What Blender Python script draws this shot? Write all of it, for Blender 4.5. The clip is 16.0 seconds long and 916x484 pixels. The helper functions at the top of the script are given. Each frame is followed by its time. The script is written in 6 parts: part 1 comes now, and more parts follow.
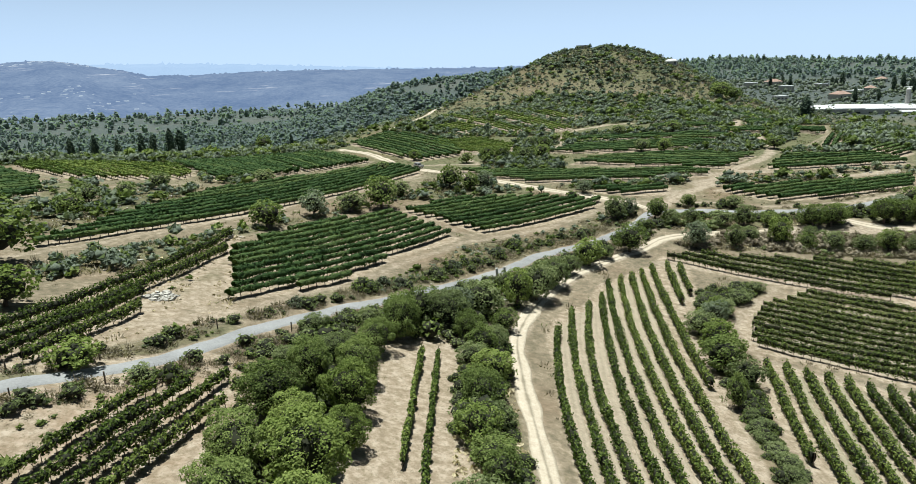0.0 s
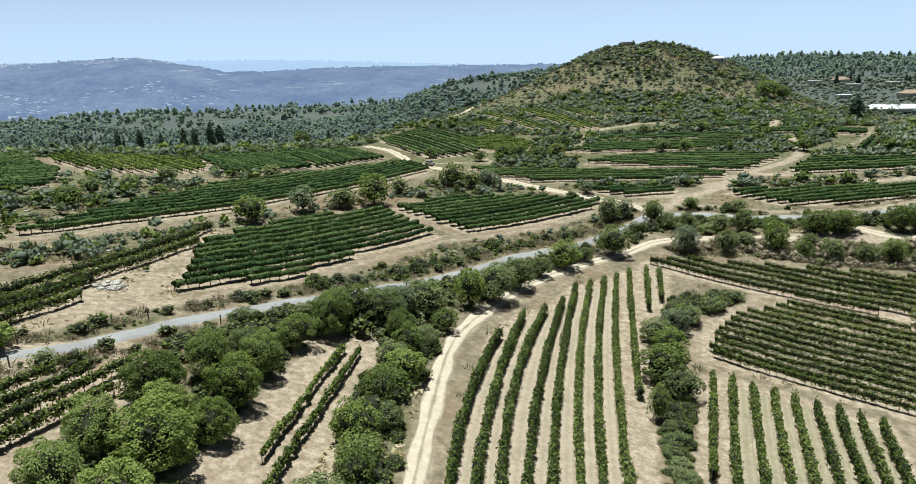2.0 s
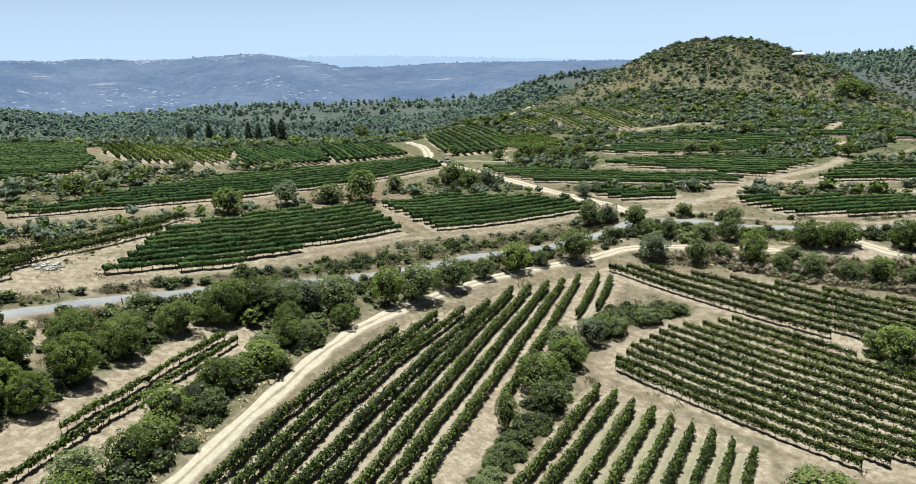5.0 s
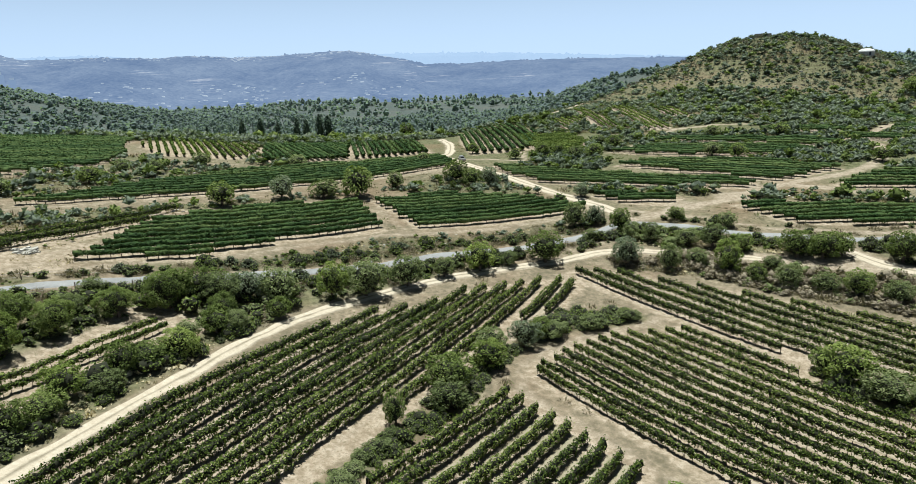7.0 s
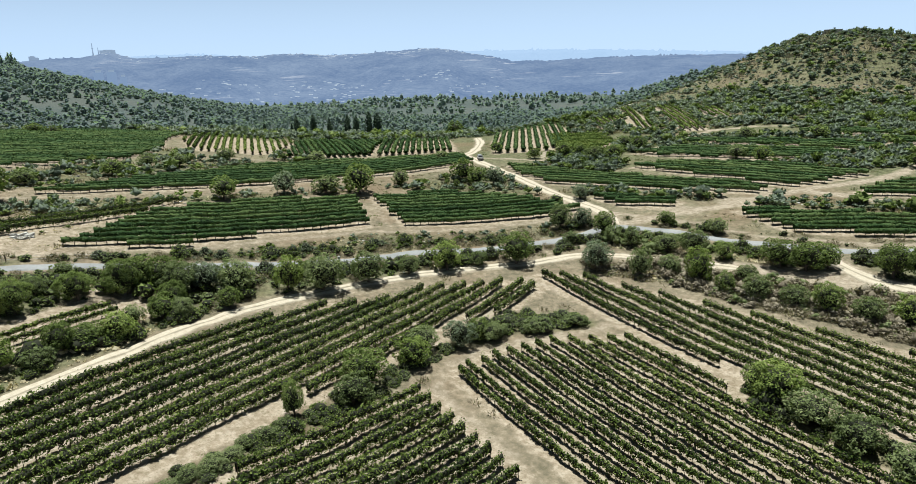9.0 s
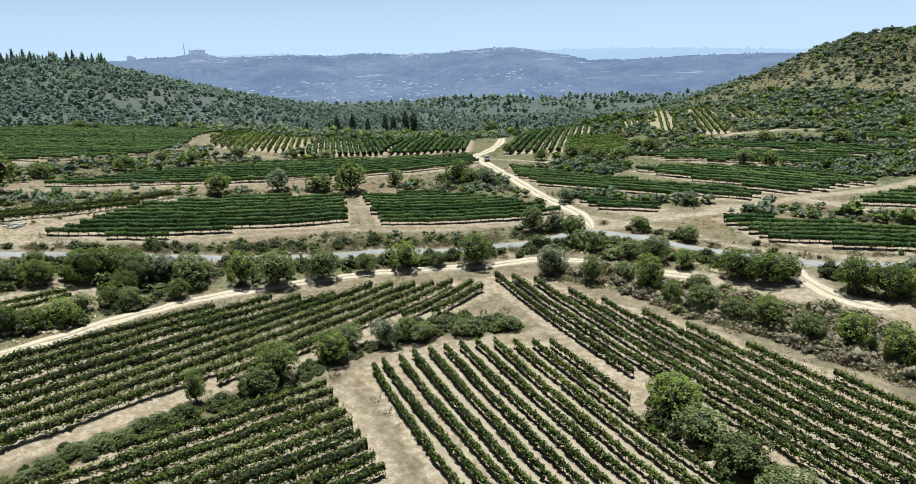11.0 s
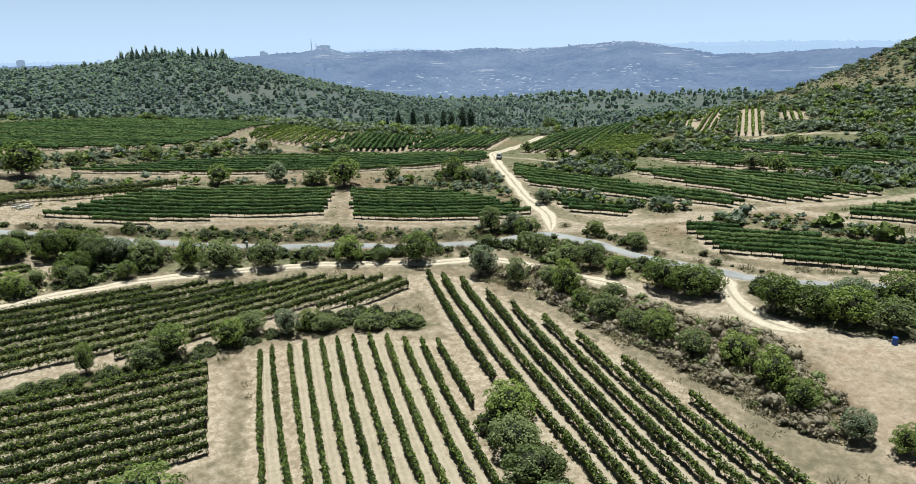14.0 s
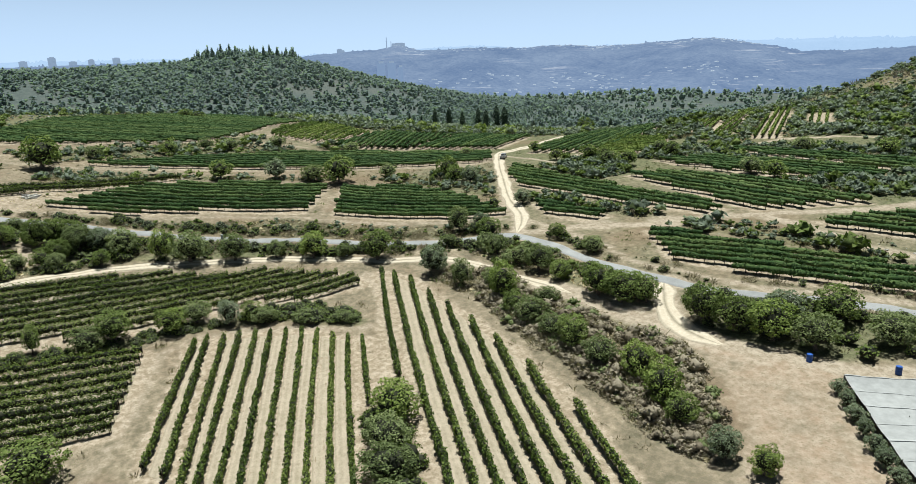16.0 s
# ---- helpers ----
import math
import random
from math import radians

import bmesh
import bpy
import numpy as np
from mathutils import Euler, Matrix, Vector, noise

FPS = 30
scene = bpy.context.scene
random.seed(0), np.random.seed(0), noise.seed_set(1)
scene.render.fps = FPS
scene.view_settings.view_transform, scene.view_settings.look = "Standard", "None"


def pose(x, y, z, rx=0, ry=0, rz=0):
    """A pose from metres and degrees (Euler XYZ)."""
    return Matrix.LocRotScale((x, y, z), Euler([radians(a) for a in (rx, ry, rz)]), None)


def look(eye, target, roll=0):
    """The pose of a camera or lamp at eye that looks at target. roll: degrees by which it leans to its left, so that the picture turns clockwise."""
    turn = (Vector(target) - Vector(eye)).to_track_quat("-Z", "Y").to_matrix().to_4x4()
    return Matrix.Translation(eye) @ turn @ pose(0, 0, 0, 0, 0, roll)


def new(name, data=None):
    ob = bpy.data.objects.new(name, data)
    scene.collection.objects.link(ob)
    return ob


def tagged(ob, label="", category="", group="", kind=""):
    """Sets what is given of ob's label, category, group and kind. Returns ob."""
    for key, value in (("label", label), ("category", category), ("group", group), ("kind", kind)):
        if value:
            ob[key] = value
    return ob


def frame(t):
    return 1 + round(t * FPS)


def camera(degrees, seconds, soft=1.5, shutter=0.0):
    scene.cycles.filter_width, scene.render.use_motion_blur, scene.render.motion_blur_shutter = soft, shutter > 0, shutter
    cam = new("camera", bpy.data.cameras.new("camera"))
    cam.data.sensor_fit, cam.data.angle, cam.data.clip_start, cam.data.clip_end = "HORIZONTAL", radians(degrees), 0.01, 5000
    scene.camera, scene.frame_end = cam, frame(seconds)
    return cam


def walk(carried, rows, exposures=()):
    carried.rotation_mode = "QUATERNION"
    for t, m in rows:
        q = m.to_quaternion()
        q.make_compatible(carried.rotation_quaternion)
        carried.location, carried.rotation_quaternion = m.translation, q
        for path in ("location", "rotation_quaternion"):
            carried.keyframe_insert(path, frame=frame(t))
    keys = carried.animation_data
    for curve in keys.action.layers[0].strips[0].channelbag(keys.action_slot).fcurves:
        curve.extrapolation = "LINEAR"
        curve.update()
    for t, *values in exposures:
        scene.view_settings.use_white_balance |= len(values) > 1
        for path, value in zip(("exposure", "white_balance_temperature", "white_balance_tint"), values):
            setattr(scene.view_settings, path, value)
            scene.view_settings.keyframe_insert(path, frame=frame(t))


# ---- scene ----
cam = camera(67.8, 16.0, soft=0.8)
METRES, EYE, TILT, LEAN, TURN = 200.0, 45.0, -14.3, 2.0, 0.0
ROWS = [
    (0.0, 0.0, 0.0, 0.0, 0.0, 0.0, -0.0),
    (0.5, 0.0245, 0.0003, 0.0009, 1.38, -0.08, -0.38),
    (1.0, 0.0497, 0.0013, 0.002, 3.03, -0.18, -0.79),
    (1.5, 0.076, 0.0025, 0.0029, 4.38, -0.27, -1.12),
    (2.0, 0.1024, 0.0041, 0.0041, 5.59, -0.36, -1.45),
    (2.5, 0.1295, 0.0063, 0.0056, 6.98, -0.45, -1.8),
    (3.0, 0.1577, 0.0093, 0.0071, 8.53, -0.57, -2.18),
    (3.5, 0.1862, 0.0129, 0.0087, 9.99, -0.68, -2.54),
    (4.0, 0.2151, 0.0173, 0.0109, 11.55, -0.83, -2.91),
    (6.5, 0.3682, 0.0537, 0.0247, 20.12, -1.75, -4.92),
    (7.0, 0.3992, 0.0639, 0.0281, 21.92, -1.99, -5.29),
    (7.5, 0.4297, 0.0751, 0.0318, 23.59, -2.21, -5.65),
    (8.0, 0.46, 0.0871, 0.0358, 25.37, -2.47, -6.0),
    (8.5, 0.4898, 0.1, 0.0399, 27.38, -2.75, -6.41),
    (11.0, 0.6323, 0.1776, 0.0638, 35.85, -3.95, -8.04),
    (11.5, 0.6591, 0.1958, 0.0691, 37.18, -4.2, -8.3),
    (12.0, 0.6856, 0.2148, 0.0746, 38.77, -4.49, -8.6),
    (12.5, 0.7117, 0.2347, 0.0805, 40.47, -4.82, -8.86),
    (13.0, 0.7369, 0.2552, 0.0865, 42.17, -5.2, -9.15),
    (13.5, 0.7615, 0.2763, 0.0927, 43.99, -5.57, -9.43),
    (14.0, 0.7858, 0.2984, 0.0988, 45.95, -5.96, -9.72),
    (14.5, 0.8091, 0.321, 0.1051, 47.53, -6.29, -9.96),
    (15.0, 0.8317, 0.3441, 0.1116, 49.14, -6.64, -10.19),
    (15.5, 0.8536, 0.3679, 0.1181, 50.71, -6.95, -10.4),
    (16.0, 0.8745, 0.3922, 0.1249, 52.36, -7.31, -10.61),
]
walk(cam, [(t, pose(0, 0, EYE, TILT, LEAN, TURN) @ pose(METRES * x, METRES * y, METRES * z, 90 + pitch, roll, yaw)) for t, x, y, z, yaw, pitch, roll in ROWS],
     [(0.0, 0.67, 6250, 1), (16.0, 0.67, 6250, 1)])
import itertools

# ---- light ----
SUN_FROM = Vector((-0.09, 0.11, 0.985)).normalized()
world = bpy.data.worlds.new("sky")
scene.world = world
world.use_nodes = True
wn = world.node_tree
sky = wn.nodes.new("ShaderNodeTexSky")
sky.sky_type = "NISHITA"
sky.sun_disc = False
sky.sun_elevation = math.asin(SUN_FROM.z)
sky.sun_rotation = math.atan2(SUN_FROM.x, SUN_FROM.y)
sky.altitude = 1200
sky.air_density = 0.9
sky.dust_density = 0.35
sky.ozone_density = 3.4
wn.nodes["Background"].inputs["Strength"].default_value = 0.08
tint = wn.nodes.new("ShaderNodeMix")
tint.data_type, tint.blend_type = "RGBA", "MULTIPLY"
tint.inputs[0].default_value = 1.0
tint.inputs[7].default_value = (0.31, 0.275, 0.235, 1)
wn.links.new(sky.outputs[0], tint.inputs[6])
veil = wn.nodes.new("ShaderNodeMix")
veil.data_type = "RGBA"
up = wn.nodes.new("ShaderNodeTexCoord")
apart = wn.nodes.new("ShaderNodeSeparateXYZ")
haze = wn.nodes.new("ShaderNodeMapRange")
haze.interpolation_type = "SMOOTHSTEP"
for i, v in ((1, 0.0), (2, 0.34), (3, 0.85), (4, 0.0)):
    haze.inputs[i].default_value = v
wn.links.new(up.outputs["Generated"], apart.inputs[0])
wn.links.new(apart.outputs["Z"], haze.inputs[0])
wn.links.new(haze.outputs[0], veil.inputs[0])
veil.inputs[7].default_value = (5.5, 6.85, 9.35, 1)
wn.links.new(tint.outputs[2], veil.inputs[6])
wn.links.new(veil.outputs[2], wn.nodes["Background"].inputs["Color"])
sun = new("sun", bpy.data.lights.new("sun", "SUN"))
sun.data.energy = 5.0
sun.data.angle = radians(0.55)
sun.data.color = (1.0, 0.985, 0.965)
sun.matrix_world = look(SUN_FROM * 300, (0, 0, 0))


# ---- materials ----
def material(name, rough=0.8, spec=0.25):
    m = bpy.data.materials.new(name)
    m.use_nodes = True
    b = m.node_tree.nodes["Principled BSDF"]
    b.inputs["Roughness"].default_value = rough
    b.inputs["Specular IOR Level"].default_value = spec
    return m, m.node_tree, b


def node(nt, kind, **inputs):
    n = nt.nodes.new(kind)
    for k, v in inputs.items():
        n.inputs[k.replace("_", " ")].default_value = v
    return n


def noise_at(nt, scale, detail=4.0, rough=0.6, coords=None):
    n = node(nt, "ShaderNodeTexNoise", Scale=scale, Detail=detail, Roughness=rough)
    if coords is None:
        coords = nt.nodes.new("ShaderNodeTexCoord").outputs["Object"]
    nt.links.new(coords, n.inputs["Vector"])
    return n.outputs["Fac"]


def ramp(nt, fac, stops):
    n = nt.nodes.new("ShaderNodeValToRGB")
    while len(n.color_ramp.elements) < len(stops):
        n.color_ramp.elements.new(0.5)
    for e, (p, c) in zip(n.color_ramp.elements, stops):
        e.position, e.color = p, (*c, 1)
    nt.links.new(fac, n.inputs["Fac"])
    return n.outputs["Color"]


def mix(nt, fac, a, b, how="MIX"):
    n = nt.nodes.new("ShaderNodeMix")
    n.data_type, n.blend_type = "RGBA", how
    for s, v in ((0, fac), (6, a), (7, b)):
        if hasattr(v, "is_output"):
            nt.links.new(v, n.inputs[s])
        elif s == 0:
            n.inputs[0].default_value = v
        else:
            n.inputs[s].default_value = (*v, 1)
    return n.outputs[2]


def maths(nt, how, a, b=0.0):
    n = nt.nodes.new("ShaderNodeMath")
    n.operation, n.use_clamp = how, how in ("MULTIPLY_ADD",)
    for i, v in enumerate((a, b)):
        if hasattr(v, "is_output"):
            nt.links.new(v, n.inputs[i])
        else:
            n.inputs[i].default_value = v
    return n.outputs[0]


def bump(nt, b, height, strength=0.5, distance=0.1):
    n = node(nt, "ShaderNodeBump", Strength=strength, Distance=distance)
    nt.links.new(height, n.inputs["Height"])
    nt.links.new(n.outputs[0], b.inputs["Normal"])


def plain(name, dark, light, scale=2.0, rough=0.8, relief=0.3, metal=0.0):
    """A weathered surface: two tones by fine and broad noise, with relief."""
    m, nt, b = material(name, rough)
    f = maths(nt, "ADD", maths(nt, "MULTIPLY", noise_at(nt, scale), 0.6), maths(nt, "MULTIPLY", noise_at(nt, scale * 0.13, 2), 0.4))
    nt.links.new(ramp(nt, f, [(0.35, dark), (0.65, light)]), b.inputs["Base Color"])
    b.inputs["Metallic"].default_value = metal
    bump(nt, b, noise_at(nt, scale * 4), relief, 0.05)
    return m


def leafage(name, dark, mid, light, patch=0.12, through_light=0.3, rough=0.55, twig=1.8):
    """Leaves: each its own tone, each plant its own tone, patches over the whole."""
    m, nt, b = material(name, 0.75, 0.06)
    geo = nt.nodes.new("ShaderNodeNewGeometry")
    info = nt.nodes.new("ShaderNodeObjectInfo")
    f = maths(nt, "ADD", maths(nt, "MULTIPLY", geo.outputs["Random Per Island"], 0.42), maths(nt, "MULTIPLY", noise_at(nt, patch, 3, 0.6, geo.outputs["Position"]), 0.62))
    f = maths(nt, "ADD", f, maths(nt, "MULTIPLY", maths(nt, "SUBTRACT", info.outputs["Random"], 0.5), 0.3))
    sprig = noise_at(nt, twig, 4, 0.7, geo.outputs["Position"])
    f = maths(nt, "ADD", f, maths(nt, "MULTIPLY", maths(nt, "SUBTRACT", sprig, 0.5), 0.7))
    col = ramp(nt, f, [(0.18, dark), (0.48, mid), (0.82, light)])
    nt.links.new(col, b.inputs["Base Color"])
    t = node(nt, "ShaderNodeBsdfTranslucent")
    nt.links.new(mix(nt, 1.0, col, (1.0, 1.15, 0.55), "MULTIPLY"), t.inputs["Color"])
    s = node(nt, "ShaderNodeMixShader", Fac=through_light)
    out = nt.nodes["Material Output"]
    nt.links.new(b.outputs[0], s.inputs[1])
    nt.links.new(t.outputs[0], s.inputs[2])
    nt.links.new(s.outputs[0], out.inputs["Surface"])
    bump(nt, b, sprig, 0.9, 0.35 / twig)
    return m


VINE = leafage("vine_leaves", (0.009, 0.018, 0.006), (0.042, 0.078, 0.026), (0.114, 0.150, 0.052), 0.25, 0.18)
VINE_NEAR = leafage("ripening_vine_leaves", (0.020, 0.034, 0.008), (0.092, 0.130, 0.031), (0.215, 0.250, 0.074), 0.25, 0.28)
VINE_YOUNG = leafage("young_vine_leaves", (0.020, 0.040, 0.008), (0.085, 0.125, 0.028), (0.200, 0.240, 0.064), 0.2, 0.15)
OAK = leafage("oak_leaves", (0.044, 0.060, 0.018), (0.120, 0.156, 0.045), (0.215, 0.258, 0.085), 0.3, 0.32)
ALMOND = leafage("almond_leaves", (0.066, 0.088, 0.022), (0.162, 0.208, 0.054), (0.268, 0.315, 0.098), 0.3, 0.34)
OLIVE = leafage("olive_leaves", (0.070, 0.086, 0.054), (0.150, 0.178, 0.112), (0.242, 0.272, 0.180), 0.3, 0.32)
SCRUB = leafage("scrub_leaves", (0.062, 0.078, 0.030), (0.142, 0.172, 0.072), (0.240, 0.268, 0.128), 0.03, 0.34)
DRY = leafage("dry_scrub", (0.120, 0.098, 0.070), (0.212, 0.176, 0.126), (0.310, 0.266, 0.198), 0.08, 0.3)
# grey-green bushes, their blue raised to paint haze on the slopes
HAZED_HILL = leafage("hazed_hillside_leaves", (0.088, 0.108, 0.080), (0.168, 0.196, 0.146), (0.238, 0.266, 0.198), 0.04, 0.36)
HILL_DRY = leafage("bare_twiggy_brush", (0.106, 0.092, 0.078), (0.186, 0.160, 0.134), (0.262, 0.228, 0.192), 0.08, 0.25)
# needles paled towards blue: the valley's haze is mixed into this base colour
HAZED_PINE = leafage("hazed_pine_needles", (0.140, 0.176, 0.184), (0.196, 0.240, 0.244), (0.250, 0.298, 0.290), 0.012, 0.55, twig=0.5)
CYPRESS = leafage("cypress_needles", (0.014, 0.024, 0.016), (0.036, 0.056, 0.036), (0.070, 0.095, 0.058), 0.2, 0.08)
# near-black core colour: paints the shade deep inside crowns, shrubs and rows
INNER_SHADE = plain("painted_inner_shade", (0.013, 0.015, 0.008), (0.034, 0.036, 0.019), 3.0, 0.95, 0.6)
BARK = plain("bark", (0.060, 0.045, 0.033), (0.150, 0.115, 0.085), 6.0, 0.9, 0.6)
POST = plain("weathered_post", (0.090, 0.070, 0.050), (0.210, 0.170, 0.125), 5.0, 0.85, 0.4)
STEEL = plain("galvanised_post", (0.220, 0.215, 0.205), (0.420, 0.410, 0.390), 8.0, 0.45, 0.2, 0.7)
ROCK = plain("limestone", (0.232, 0.216, 0.188), (0.448, 0.424, 0.376), 1.6, 0.9, 0.7)
CONCRETE = plain("concrete", (0.304, 0.292, 0.268), (0.448, 0.436, 0.408), 1.0, 0.85, 0.3)
WHITE_ROOF = plain("white_roofing", (0.448, 0.448, 0.440), (0.608, 0.608, 0.600), 0.4, 0.6, 0.1)
PLASTER = plain("pale_plaster", (0.368, 0.336, 0.272), (0.520, 0.488, 0.424), 0.6, 0.85, 0.2)
TILE_ROOF = plain("clay_roofing", (0.230, 0.155, 0.120), (0.350, 0.245, 0.195), 1.5, 0.8, 0.4)
DARK_GLASS = plain("dark_glazing", (0.015, 0.018, 0.022), (0.035, 0.040, 0.046), 0.5, 0.15, 0.0)
BLUE_DRUM = plain("blue_plastic", (0.020, 0.065, 0.260), (0.035, 0.105, 0.360), 3.0, 0.45, 0.1)
CAR_PAINT = plain("silver_paint", (0.288, 0.284, 0.280), (0.384, 0.380, 0.376), 0.8, 0.3, 0.02, 0.3)
RUBBER = plain("rubber", (0.012, 0.012, 0.012), (0.030, 0.030, 0.030), 6.0, 0.8, 0.3)
RED_LENS = plain("red_lens", (0.250, 0.012, 0.010), (0.380, 0.025, 0.018), 4.0, 0.3, 0.0)


def ground_material():
    m, nt, b = material("dry_hillside", 0.95, 0.1)
    pos = nt.nodes.new("ShaderNodeNewGeometry").outputs["Position"]

    def mask(name):
        a = nt.nodes.new("ShaderNodeAttribute")
        a.attribute_name = name
        return a.outputs["Fac"]

    fine, grain, broad, blotch = (noise_at(nt, s, d, 0.65, pos) for s, d in ((0.9, 10), (7.0, 4), (0.035, 4), (0.22, 6)))
    rough_ = maths(nt, "ADD", maths(nt, "MULTIPLY", fine, 0.55), maths(nt, "MULTIPLY", noise_at(nt, 0.16, 8, 0.7, pos), 0.45))
    grass = ramp(nt, rough_, [(0.38, (0.112, 0.098, 0.064)), (0.47, (0.160, 0.132, 0.090)), (0.55, (0.220, 0.178, 0.124)), (0.64, (0.320, 0.264, 0.190))])
    green = ramp(nt, fine, [(0.38, (0.062, 0.066, 0.033)), (0.62, (0.148, 0.144, 0.078))])
    f = maths(nt, "ADD", maths(nt, "MULTIPLY", blotch, 1.6), maths(nt, "SUBTRACT", maths(nt, "MULTIPLY", mask("lush"), 1.5), 1.15))
    f.node.use_clamp = True
    col = mix(nt, f, grass, green)
    # reddish earth shows through in patches
    red = ramp(nt, broad, [(0.50, (0, 0, 0)), (0.66, (1, 1, 1))])
    col = mix(nt, maths(nt, "MULTIPLY", red, 0.45), col, (0.183, 0.117, 0.076))
    # mown straw and bare loam between the rows
    soil = ramp(nt, fine, [(0.37, (0.200, 0.154, 0.108)), (0.5, (0.285, 0.226, 0.164)), (0.63, (0.395, 0.326, 0.254))])
    soil = mix(nt, maths(nt, "MULTIPLY", blotch, 0.22), soil, (0.205, 0.180, 0.108))
    edge = maths(nt, "ADD", mask("soil"), maths(nt, "MULTIPLY", maths(nt, "SUBTRACT", blotch, 0.5), 0.9))
    edge = ramp(nt, edge, [(0.32, (0, 0, 0)), (0.62, (1, 1, 1))])
    col = mix(nt, edge, col, soil)
    pale = ramp(nt, fine, [(0.38, (0.226, 0.180, 0.128)), (0.62, (0.350, 0.292, 0.224))])
    edge = maths(nt, "ADD", mask("bare"), maths(nt, "MULTIPLY", maths(nt, "SUBTRACT", blotch, 0.5), 0.8))
    edge = ramp(nt, edge, [(0.35, (0, 0, 0)), (0.70, (1, 1, 1))])
    col = mix(nt, edge, col, pale)
    # reddish worked earth
    edge = maths(nt, "ADD", mask("rust"), maths(nt, "MULTIPLY", maths(nt, "SUBTRACT", blotch, 0.5), 0.9))
    edge = ramp(nt, edge, [(0.35, (0, 0, 0)), (0.75, (0.624, 0.624, 0.624))])
    col = mix(nt, edge, col, (0.257, 0.160, 0.101))
    # weeds and clods
    weeds = ramp(nt, noise_at(nt, 2.6, 5, 0.7, pos), [(0.53, (0, 0, 0)), (0.64, (1, 1, 1))])
    col = mix(nt, maths(nt, "MULTIPLY", weeds, 0.55), col, (0.125, 0.108, 0.062))
    # leaf litter and low brush under the woods, with blue haze and tree shade in the colour
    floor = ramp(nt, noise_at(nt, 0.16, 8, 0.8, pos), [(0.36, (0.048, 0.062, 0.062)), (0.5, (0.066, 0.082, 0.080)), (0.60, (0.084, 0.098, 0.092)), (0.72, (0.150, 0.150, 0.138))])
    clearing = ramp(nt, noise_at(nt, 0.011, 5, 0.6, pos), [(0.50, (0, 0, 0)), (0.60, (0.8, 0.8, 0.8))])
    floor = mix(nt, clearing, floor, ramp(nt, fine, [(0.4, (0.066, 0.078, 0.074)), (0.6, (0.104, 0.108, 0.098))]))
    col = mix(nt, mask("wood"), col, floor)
    stones = ramp(nt, grain, [(0.66, (0, 0, 0)), (0.74, (1, 1, 1))])
    col = mix(nt, maths(nt, "MULTIPLY", stones, 0.5), col, (0.374, 0.343, 0.289))
    nt.links.new(col, b.inputs["Base Color"])
    bump(nt, b, maths(nt, "ADD", fine, maths(nt, "MULTIPLY", grain, 0.4)), 0.8, 0.25)
    return m


def track_material(name, worn0, worn1, crown0, crown1):
    m, nt, b = material(name, 0.95, 0.1)
    pos = nt.nodes.new("ShaderNodeNewGeometry").outputs["Position"]
    a = nt.nodes.new("ShaderNodeAttribute")
    a.attribute_name = "across"
    fine, blotch = noise_at(nt, 1.2, 10, 0.75, pos), noise_at(nt, 0.25, 4, 0.6, pos)
    fine = maths(nt, "ADD", maths(nt, "MULTIPLY", fine, 0.55), maths(nt, "MULTIPLY", noise_at(nt, 5.0, 6, 0.8, pos), 0.45))
    worn = ramp(nt, fine, [(0.38, worn0), (0.62, worn1)])
    crown = ramp(nt, fine, [(0.38, crown0), (0.62, crown1)])
    f = maths(nt, "ADD", a.outputs["Fac"], maths(nt, "MULTIPLY", maths(nt, "SUBTRACT", blotch, 0.5), 0.7))
    col = mix(nt, ramp(nt, f, [(0.35, (0, 0, 0)), (0.75, (1, 1, 1))]), worn, crown)
    nt.links.new(col, b.inputs["Base Color"])
    bump(nt, b, fine, 0.7, 0.15)
    return m


def asphalt_material():
    m, nt, b = material("sunbleached_asphalt", 0.95, 0.08)
    pos = nt.nodes.new("ShaderNodeNewGeometry").outputs["Position"]
    f = maths(nt, "ADD", maths(nt, "MULTIPLY", noise_at(nt, 4.0, 6, 0.7, pos), 0.5), maths(nt, "MULTIPLY", noise_at(nt, 0.2, 4, 0.6, pos), 0.5))
    nt.links.new(ramp(nt, f, [(0.3, (0.165, 0.164, 0.162)), (0.5, (0.235, 0.234, 0.230)), (0.7, (0.310, 0.308, 0.300))]), b.inputs["Base Color"])
    bump(nt, b, noise_at(nt, 30.0, 3, 0.6, pos), 0.3, 0.02)
    return m


